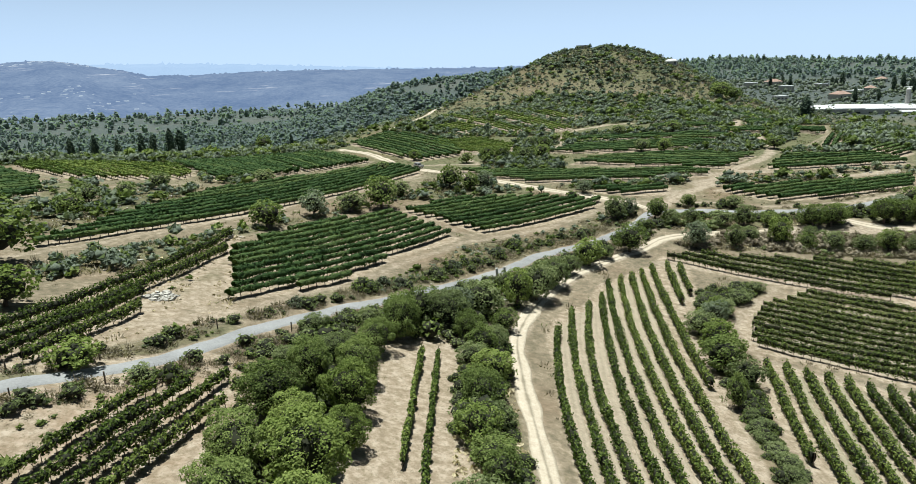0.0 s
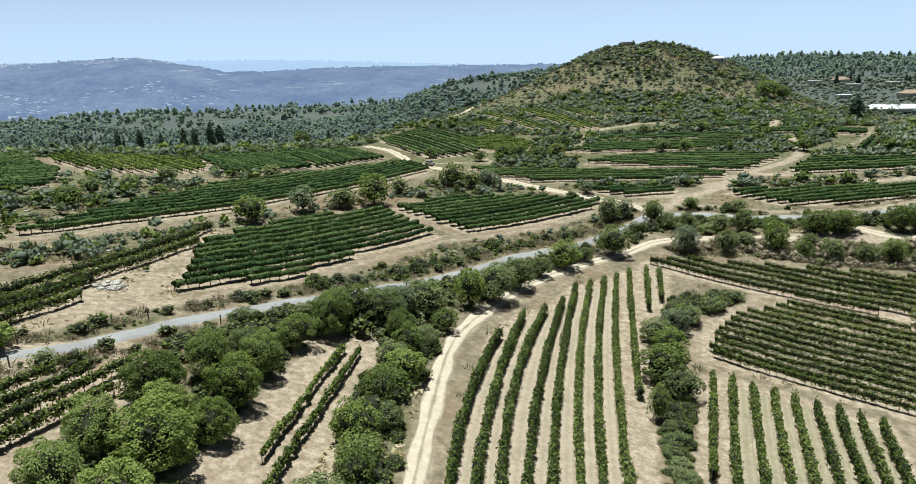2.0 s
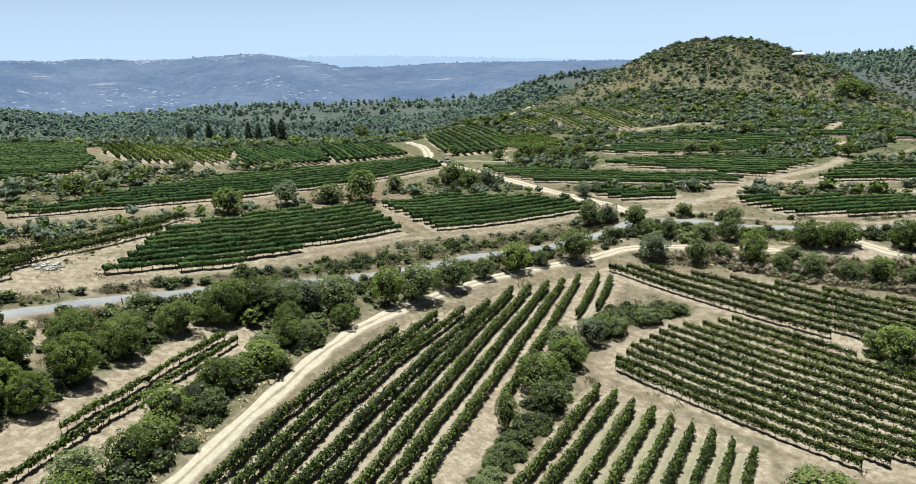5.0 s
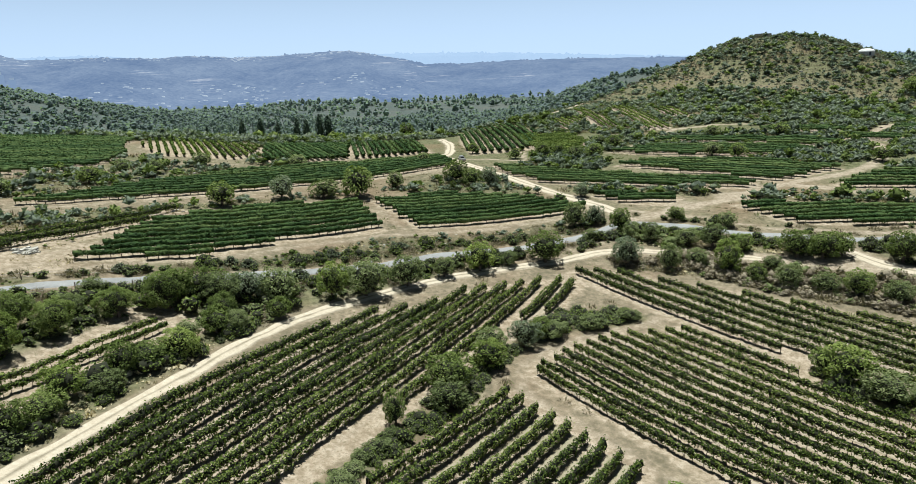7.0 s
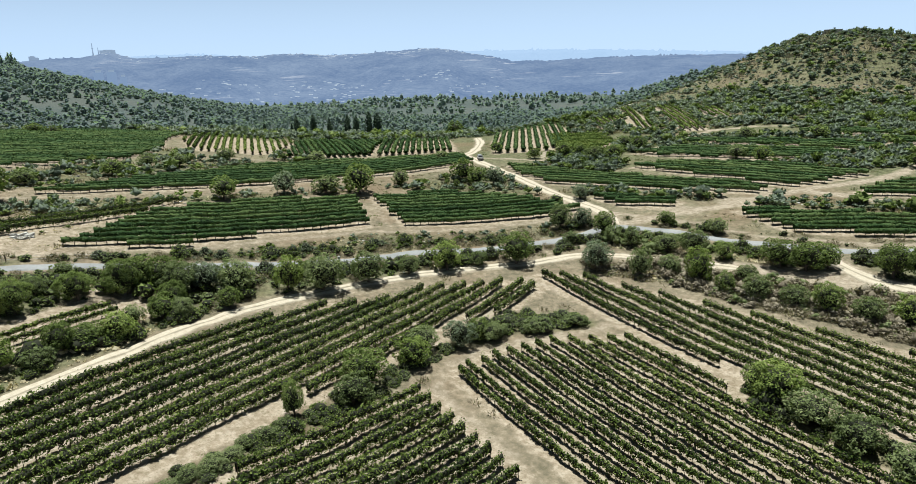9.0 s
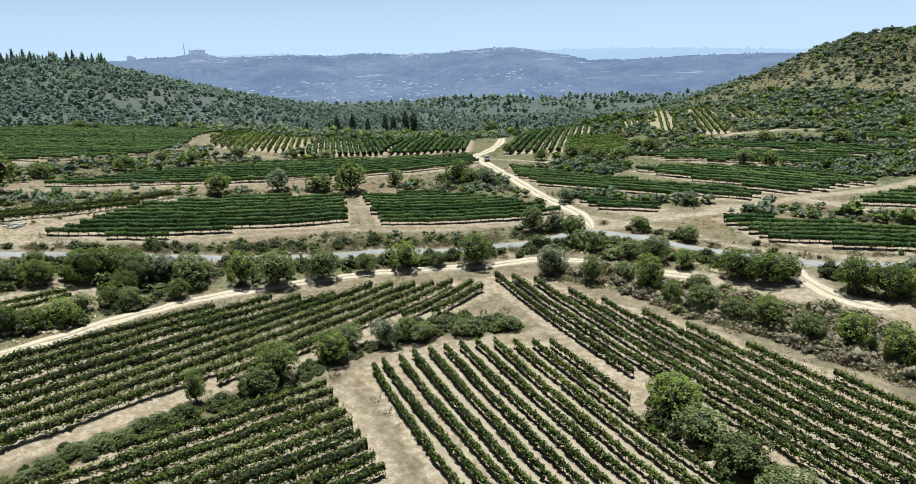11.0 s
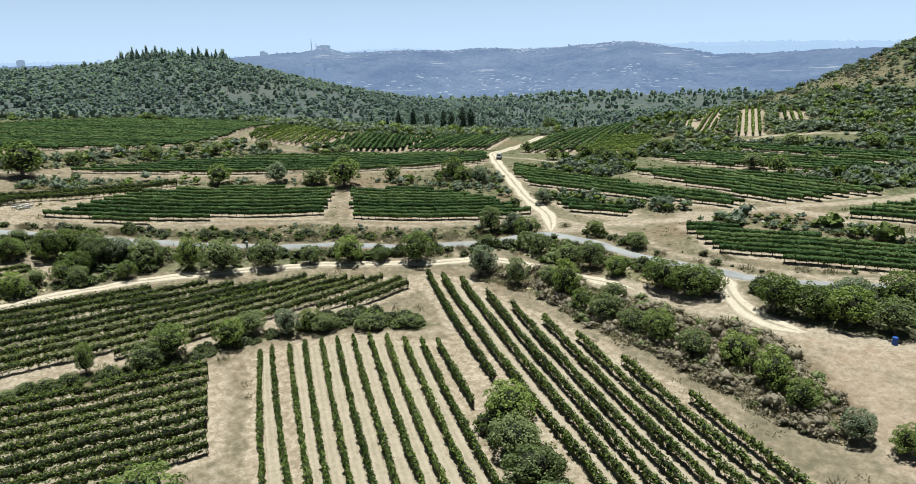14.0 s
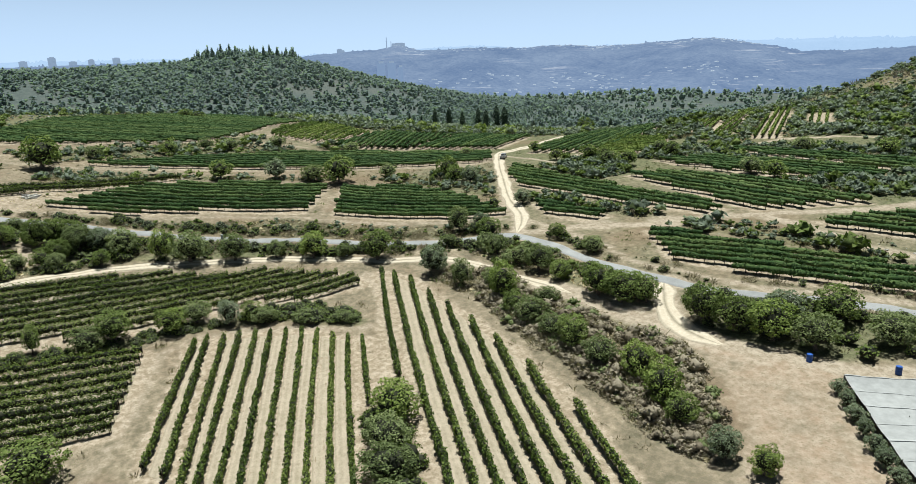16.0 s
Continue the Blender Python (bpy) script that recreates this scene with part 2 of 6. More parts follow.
def distance_material(name, low, high, haze_glow, streak=0.0):
    """Far hills: wooded slopes with pale terraces, the haze of the air before them put in as emission."""
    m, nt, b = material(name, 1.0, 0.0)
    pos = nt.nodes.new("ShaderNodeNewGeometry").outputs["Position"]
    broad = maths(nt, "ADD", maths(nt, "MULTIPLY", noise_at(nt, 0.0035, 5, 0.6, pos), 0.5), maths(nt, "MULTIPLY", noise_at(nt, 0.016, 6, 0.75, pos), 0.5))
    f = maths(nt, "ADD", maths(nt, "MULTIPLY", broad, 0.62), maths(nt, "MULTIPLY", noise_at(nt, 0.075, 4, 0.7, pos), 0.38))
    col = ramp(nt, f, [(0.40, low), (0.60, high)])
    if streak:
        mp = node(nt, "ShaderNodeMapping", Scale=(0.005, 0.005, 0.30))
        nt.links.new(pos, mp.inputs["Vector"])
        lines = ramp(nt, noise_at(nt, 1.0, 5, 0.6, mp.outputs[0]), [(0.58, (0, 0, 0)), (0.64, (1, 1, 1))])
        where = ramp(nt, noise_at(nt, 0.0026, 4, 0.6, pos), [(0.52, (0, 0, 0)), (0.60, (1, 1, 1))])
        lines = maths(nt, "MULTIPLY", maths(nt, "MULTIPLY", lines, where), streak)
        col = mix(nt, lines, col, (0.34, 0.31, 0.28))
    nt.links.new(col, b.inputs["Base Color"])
    b.inputs["Emission Color"].default_value = (*haze_glow, 1)
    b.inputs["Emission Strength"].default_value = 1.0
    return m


GROUND, TRACK, ASPHALT = ground_material(), track_material("pale_dirt_track", (0.345, 0.288, 0.212), (0.510, 0.444, 0.350), (0.160, 0.134, 0.094), (0.275, 0.236, 0.172)), asphalt_material()
STRAWY = track_material("mown_alley", (0.240, 0.196, 0.140), (0.370, 0.312, 0.240), (0.172, 0.146, 0.098), (0.292, 0.248, 0.178))
GRASSY = track_material("half_green_alley", (0.205, 0.176, 0.118), (0.318, 0.276, 0.200), (0.142, 0.132, 0.076), (0.240, 0.216, 0.138))


# ---- meshes ----
def quads(name, v, f, mats, smooth=False, which=None):
    """A mesh of vertices v (n, 3) and faces f (m, k), all of one number of corners."""
    v, f = np.asarray(v, np.float32), np.asarray(f, np.int32)
    me = bpy.data.meshes.new(name)
    me.vertices.add(len(v))
    me.vertices.foreach_set("co", v.ravel())
    me.loops.add(f.size)
    me.loops.foreach_set("vertex_index", f.ravel())
    me.polygons.add(len(f))
    me.polygons.foreach_set("loop_start", np.arange(0, f.size, f.shape[1], dtype=np.int32))
    if smooth:
        me.polygons.foreach_set("use_smooth", np.ones(len(f), bool))
    for m in mats if isinstance(mats, (list, tuple)) else [mats]:
        me.materials.append(m)
    if which is not None:
        me.polygons.foreach_set("material_index", np.asarray(which, np.int32))
    me.update(calc_edges=True)
    return me


def joined(*pairs):
    vs, fs, n = [], [], 0
    for v, f in pairs:
        vs.append(v), fs.append(np.asarray(f) + n)
        n += len(v)
    return np.concatenate(vs), np.concatenate(fs)


def part(name, data, parent=None, label="", at=None):
    """data: a mesh, or a bmesh with its material, linked as one object under a thing or a part."""
    if isinstance(data, tuple):
        bm, mat = data
        me = bpy.data.meshes.new(name)
        bm.to_mesh(me)
        bm.free()
        me.materials.append(mat)
        data = me
    ob = new(name, data)
    if at is not None:
        ob.matrix_basis = at
    if parent is not None:
        ob.parent = parent
    return tagged(ob, label)


def box(x0, y0, z0, x1, y1, z1, bevel=0.0):
    bm = bmesh.new()
    bmesh.ops.create_cube(bm, size=1.0, matrix=Matrix.LocRotScale(((x0 + x1) / 2, (y0 + y1) / 2, (z0 + z1) / 2), None, (x1 - x0, y1 - y0, z1 - z0)))
    if bevel:
        bmesh.ops.bevel(bm, geom=bm.edges[:], offset=bevel, segments=2, affect="EDGES", clamp_overlap=True)
    return bm


def rod(r0, r1, length, sides=8):
    bm = bmesh.new()
    bmesh.ops.create_cone(bm, cap_ends=True, segments=sides, radius1=r0, radius2=r1, depth=length, matrix=Matrix.Translation((0, 0, length / 2)))
    return bm


rng = np.random.default_rng(7)


def smooth01(x):
    x = np.clip(x, 0, 1)
    return x * x * (3 - 2 * x)


def wobble(x, y, scale, seed=0.0):
    """Smooth uneven waves in about -1..1."""
    x, y = np.asarray(x) / scale, np.asarray(y) / scale
    return (np.sin(x * 1.3 + 2.1 * np.sin(y * 0.7 + seed) + seed) + np.sin(y * 1.7 + 1.7 * np.sin(x * 0.9 - seed) + 2 * seed) + np.sin((x + y) * 2.3 + 3 * seed) * 0.6) / 2.6


# ---- the lie of the land ----
# heights of the slope every 50 m, from (-200, 40) eastward and northward
SLOPE = np.array([
    [34.2, 29.3, 24.1, 17.5, 5.7, -5.2, -12.5, -15.7, -16.7, -17.2],
    [30.7, 25.4, 20.5, 14.7, 3.7, -6.9, -10.2, -9.7, -10.3, -11.5],
    [27.4, 22.6, 18.5, 12.6, 3.8, -4.5, -5.1, -3.7, -5.0, -6.2],
    [24.1, 21.3, 17.9, 12.2, 6.5, 4.9, 3.8, 0.1, -1.3, -1.6],
    [19.0, 17.7, 15.4, 12.4, 10.3, 9.5, 8.9, 6.9, 4.9, 2.4],
    [11.7, 11.9, 11.2, 10.7, 11.6, 13.0, 14.9, 14.3, 10.3, 4.5],
    [3.7, 6.0, 6.8, 9.8, 15.5, 20.0, 20.2, 15.5, 9.3, 4.3],
    [-6.0, -2.1, 1.8, 10.6, 20.3, 24.5, 20.4, 12.9, 7.0, 4.9],
    [-18.0, -10.9, -1.4, 10.9, 20.3, 21.6, 15.4, 7.6, 6.0, 8.4],
])
KNOLL = (107.0, 492.0)


def spline(u):
    u = np.abs(u)
    return np.where(u < 1, 2 / 3 - u * u + u ** 3 / 2, np.where(u < 2, (2 - u) ** 3 / 6, 0))


def near_land(x, y):
    gx = spline((x[..., None] + 200) / 50 - np.arange(10))
    gy = spline((y[..., None] - 40) / 50 - np.arange(9))
    gx, gy = gx / gx.sum(-1, keepdims=True), gy / gy.sum(-1, keepdims=True)
    return np.einsum("...j,ji,...i->...", gy, SLOPE, gx)


def far_land(x, y):
    z = -30.0 + 40 * smooth01(x / 280)
    along = np.where(y < 500, 0.95 + 0.05 * np.exp(-((y - 500) / 190) ** 2), np.exp(-(np.abs(y - 500) / 330) ** 2.2))
    z = z + 92 * np.exp(-((x + 1010) / 330) ** 2) * along + 6 * np.exp(-((x + 1000) ** 2 + (y - 520) ** 2) / 110 ** 2)
    z = z + 58 / (1 + np.exp(-np.clip((x + 150) / 42, -30, 30))) * np.exp(-((y - 930) / 230) ** 2) * (1 - smooth01((x - 40) / 300))
    z = z + 30 * np.exp(-((y - 1060) / 260) ** 2) * smooth01((x - 120) / 220) * (1 - 0.6 * smooth01((x - 350) / 500))
    z = z + 5 * wobble(x, y, 120.0, 1.0) * smooth01((np.hypot(x, y - 250) - 350) / 200)
    return z - 40 * smooth01((np.hypot(x, y) - 1500) / 900)


def land(x, y):
    x, y = np.asarray(x, float), np.asarray(y, float)
    cx, cy = np.clip(x, -215, 265), np.clip(y, 25, 455)
    w = smooth01(np.hypot(x - cx, y - cy) / 150)
    z = (1 - w) * near_land(cx, cy) + w * far_land(x, y)
    z = z - 5.5 * np.exp(-((x - 300) ** 2 + (y - 520) ** 2) / 85 ** 2)
    z = z + 41.5 * np.exp(-((((x - KNOLL[0]) / 84) ** 2 + ((y - KNOLL[1]) / 84) ** 2) ** 1.25))
    return z + 0.16 * wobble(x, y, 5.0) + 0.10 * wobble(x, y, 2.1, 2.0)


def land_at(x, y):
    return float(land(np.array([x]), np.array([y]))[0])


# ---- plan ----
# a farm track or road: name, width, its line
ROADS = {
    "asphalt": (3.0, [(-62, 44), (-48, 64), (-42, 70), (-35.5, 78), (-31, 88), (-24.5, 98), (-18, 107), (-13, 112), (-6, 121), (5, 134.5), (13, 145.5), (17, 151), (31, 162.5), (43, 174), (49, 182), (54, 187.5), (66, 188.5), (78, 187), (97, 188), (108, 190), (126, 198.5), (140, 203), (170, 206)]),
    "farm": (3.0, [(10, 30), (8.8, 50), (8.2, 62), (7.8, 76), (7.6, 89), (8.2, 103), (12, 117), (17.5, 130), (26, 144), (35.5, 154), (43, 160), (51, 168), (61, 171), (74, 172.2), (88, 173.2)]),
    "yard_way": (6.4, [(80, 172.6), (88, 173.2), (99, 173.6), (108, 172.6), (116, 173.4), (126, 175.2), (137, 178), (150, 190), (170, 205)]),
    "upper": (4.2, [(54, 189), (49, 195), (43, 200), (30, 207.5), (13, 220), (-5, 233.5), (-20, 246), (-26, 252), (-28, 262), (-40, 290), (-57, 318)]),
    "east": (4.2, [(57, 192), (64, 202), (74, 210), (82, 220.5), (91, 230), (99, 238), (108, 245.5), (115, 254), (120.5, 266), (123, 283), (120.5, 293), (125, 311), (133, 331)]),
    "east_branch": (3.0, [(118, 256), (125, 259), (137, 268), (154, 288), (166, 312), (176, 332), (186, 346)]),
    "cross": (2.4, [(17, 215.5), (28, 207), (36, 199), (46, 197), (60, 196.5), (75, 196), (85, 192), (92, 192), (112, 195.5), (133, 205), (160, 215)]),
    "spur": (4.6, [(91, 230.5), (102, 229.2), (109, 227.6), (118, 224.5), (130, 225), (150, 232)]),
    "gate_link": (5.0, [(97.5, 188.2), (100.8, 183.7), (104.5, 179.4), (108.5, 176.2), (113.7, 174.0), (120, 174.2)]),
    "under_field": (3.0, [(-62, 70), (-48, 83), (-36, 93), (-30, 104), (-21.5, 115.5), (-11, 139), (1.5, 157.5), (9, 162.8), (20, 171), (35, 185.5), (45, 196)]),
    "long_field": (2.8, [(-92, 92), (-80, 108), (-74.5, 114), (-58.5, 146), (-38, 188), (-20, 218), (-12, 228)]),
    "terrace": (2.6, [(-42, 78), (-40, 90), (-42.5, 104), (-44, 125), (-42, 147), (-33, 163), (-19, 181), (2.5, 162)]),
    "top_field": (2.4, [(-98, 80), (-100, 100), (-103, 122), (-98, 158), (-101, 171), (-112, 190), (-130, 204), (-150, 229)]),
    "top_spur": (3.0, [(-102, 175), (-92, 186), (-76, 196)]),
    "saddle": (2.8, [(-20, 247), (-6, 250), (7, 251), (2, 262), (0, 270), (-14, 290), (-22, 302)]),
    "hill_foot": (3.4, [(38, 276), (42, 284), (44, 298), (53, 312), (66, 318), (80, 320)]),
    "ridge_lane": (4.0, [(-48, 378), (-30, 412), (-21, 432), (-14, 462), (0, 486)]),
    "row_head": (3.4, [(44, 152), (52, 150), (60, 147), (67, 141.5), (66, 138), (60.5, 133.5), (55, 127.5), (49.8, 120), (48, 113), (51, 106), (58, 102.5), (66, 98.5), (76, 92), (86, 84), (100, 70)]),
    "hedge_path": (2.2, [(47.5, 137), (44, 126), (39.6, 110), (36.6, 97), (34.2, 87), (33.4, 79), (33.8, 70), (34.2, 52)]),
    "between": (3.0, [(60, 147), (72, 142.5), (86, 136), (96, 131), (101, 128.5)]),
}

# a vineyard block: outline, direction of its rows in degrees, spacing
BLOCKS = {
    "middle": ([(-36.5, 101), (-23.5, 114), (-14, 141), (-1.2, 158.6), (-20.5, 176.5), (-38, 150), (-45, 128)], 58.5, 2.9),
    "round": ([(-16, 179.6), (4.8, 164.6), (24, 177.5), (37, 190.5), (41.5, 196.6), (20, 200), (0, 195.5)], 38.7, 2.8),
    "long": ([(-77, 117), (-58, 149), (-37, 191), (-14.5, 230), (-15, 239), (-28, 248), (-66, 193), (-75, 150)], 62, 2.8),
    "top": ([(-121, 97), (-113, 130), (-104, 165), (-116, 186), (-140, 206), (-158, 228), (-185, 222), (-203, 188), (-186, 124), (-150, 98)], 55, 3.0),
    "saddle_west": ([(-110, 193), (-97, 198), (-84.6, 203), (-84, 212), (-100, 238), (-140, 242), (-154, 234), (-135, 210)], 137, 2.6),
    "saddle_mid": ([(-74, 205), (-54, 228), (-82, 275), (-105, 247)], 137, 2.3),
    "saddle_east": ([(-52, 231), (-34, 259), (-64, 303), (-103, 265), (-84, 276)], 123, 2.5),
    "north": ([(-17, 258), (1, 273), (-9, 320), (-40, 372), (-56, 342), (-35, 292)], 115, 3.0),
    "terrace_a": ([(-1, 237.5), (9, 225.5), (24, 218.5), (58, 221.5), (80, 223.5), (84, 231), (57, 232), (30, 233)], 3, 2.8),
    "terrace_b": ([(40, 207.4), (51, 202.8), (61.5, 204.2), (65, 210.5), (47, 211)], 14, 2.7),
    "terrace_c": ([(40, 246), (70, 237.5), (90, 233), (97.5, 241), (108, 251), (86, 256.5), (58, 256), (46, 252)], -4, 2.8),
    "corner": ([(77.5, 207.6), (93, 196.4), (116, 200.8), (141, 211), (149, 224), (129, 218), (103, 212.4)], 20, 2.6),
    "corner_b": ([(103, 231.6), (111, 231.4), (122, 233.5), (159, 240.5), (154, 253), (120, 250)], 12, 2.8),
    "slope_a": ([(41.5, 311.5), (12, 380), (26, 370), (41, 334), (51, 313)], 114.5, 2.4),
    "slope_b": ([(22.5, 316), (-12, 398), (-3, 391), (29.5, 318)], 112.5, 2.6),
    "slope_h": ([(2, 328), (-15, 361), (1, 358), (17, 326)], 116, 2.6),
    "slope_c": ([(3, 273.5), (-17, 311), (8, 309), (22, 287), (20, 271)], 8, 2.8),
    "slope_d": ([(33, 268), (59, 263), (85, 264), (104, 272.5), (93, 279.5), (74, 278.5), (48, 279)], 0, 2.8),
    "slope_e": ([(50, 287), (81, 282.5), (106, 278), (112, 285), (100, 291), (64, 293), (46, 293)], -3, 2.8),
    "slope_f": ([(78, 306), (112, 302), (118, 309), (100, 313)], 0, 2.8),
    "slope_i": ([(112, 289.6), (129, 291.2), (132, 301), (116, 299)], 4, 2.6),
    "slope_j": ([(128.6, 307), (141, 312), (148, 330), (133, 321)], 14, 2.8),
    "slope_k": ([(129, 342), (148.6, 340.5), (158, 362), (136, 357)], 6, 3.0),
    "slope_l": ([(139, 293), (153, 290), (160, 302), (145, 303.5)], 8, 2.6),
    "slope_m": ([(137.5, 262), (142, 259.5), (158, 282.5), (153, 285)], 56, 2.6),
    "slope_n": ([(160, 248), (172, 258), (167, 268), (155, 258)], 36, 2.8),
    "slope_g": ([(36, 362), (46, 361.5), (58, 336), (51, 334)], 115, 2.6),
}

# the rows of the near blocks one by one: head, foot, sideways bow
NEAR_ROWS = {
    "track_side": [((15.3, 107.1), (13.1, 46.0), 2.2), ((19.2, 117.4), (14.9, 46.0), 1.9), ((23.2, 121.3), (18.2, 46.0), 3.0), ((26.7, 127.2), (19.5, 46.0), 1.8), ((29.6, 135.0), (21.9, 46.0), 1.5), ((32.8, 137.8), (25.5, 48.0), 1.9), ((36.0, 141.3), (27.4, 50.0), 1.4), ((38.8, 143.8), (30.4, 55.0), 1.0), ((41.8, 146.6), (36.0, 93.0), 0.1), ((45.8, 148.6), (43.3, 129), 0.0), ((48.5, 148.2), (46.6, 134), 0.0)],
    "lower": [((49.0, 103.7), (41.6, 74), 0.0), ((51.7, 102.6), (39, 52), 0.2), ((54.4, 101.2), (42, 50), 0.2), ((57.1, 100.0), (45, 50), 0.2), ((59.7, 98.8), (48, 50), 0.2), ((62.4, 97.6), (51, 50), 0.2), ((65.0, 96.3), (54, 50), 0.2), ((67.5, 95.1), (57, 51), 0.2), ((70.1, 94.2), (60, 52), 0.2)],
    "middle_near": [((51.2, 112.3), (83.3, 95.6), 0.3), ((51.2, 114.6), (87.1, 97.3), 0.3), ((52.8, 117.2), (98.2, 94.8), 0.3), ((53.5, 119.9), (101.2, 95.8), 0.3), ((54.9, 122.6), (104.2, 97.2), 0.3), ((56.5, 124.8), (107.2, 98.8), 0.3), ((58.2, 127.2), (110.2, 100.4), 0.3), ((59.9, 129.7), (113.2, 102.2), 0.3), ((62.5, 131.5), (115.1, 104.1), 0.3), ((66.1, 132.9), (117.1, 106.6), 0.3), ((68.8, 134.5), (119.0, 109.0), 0.3), ((71.5, 136.1), (90.2, 126.6), 0.0)],
    "bank_side": [((47.7, 154.5), (87.8, 133.6), 0.2), ((51.5, 155.4), (128, 117.6), 0.4), ((56.4, 156.5), (132, 118.8), 0.4), ((65.0, 155.2), (136, 119.8), 0.4), ((72.8, 154.3), (140, 121.0), 0.4), ((81.4, 153.4), (144, 122.2), 0.4), ((90.0, 152.0), (147, 124.0), 0.3), ((100.8, 149.6), (150, 126.2), 0.3), ((114.3, 146.2), (153, 128), 0.2)],
    "pair": [((-6.4, 90.6), (-6.9, 60.2), 0.1), ((-4.2, 90.4), (-4.5, 46), 0.1)],
    "roadside": [((-34.1, 68), (-38.6, 44), 0.1), ((-31.0, 69.4), (-36.0, 43), 0.1), ((-28.0, 73.2), (-33.4, 42), 0.1), ((-26.2, 66.8), (-31.2, 42), 0.1)],
    "terrace_rows": [((-48.6, 139), (-57.6, 72), -1.2), ((-46.0, 128), (-54.6, 70), -0.8), ((-48.4, 97), (-52.0, 69), 0.0), ((-45.6, 90.5), (-49.4, 70), 0.0)],
}

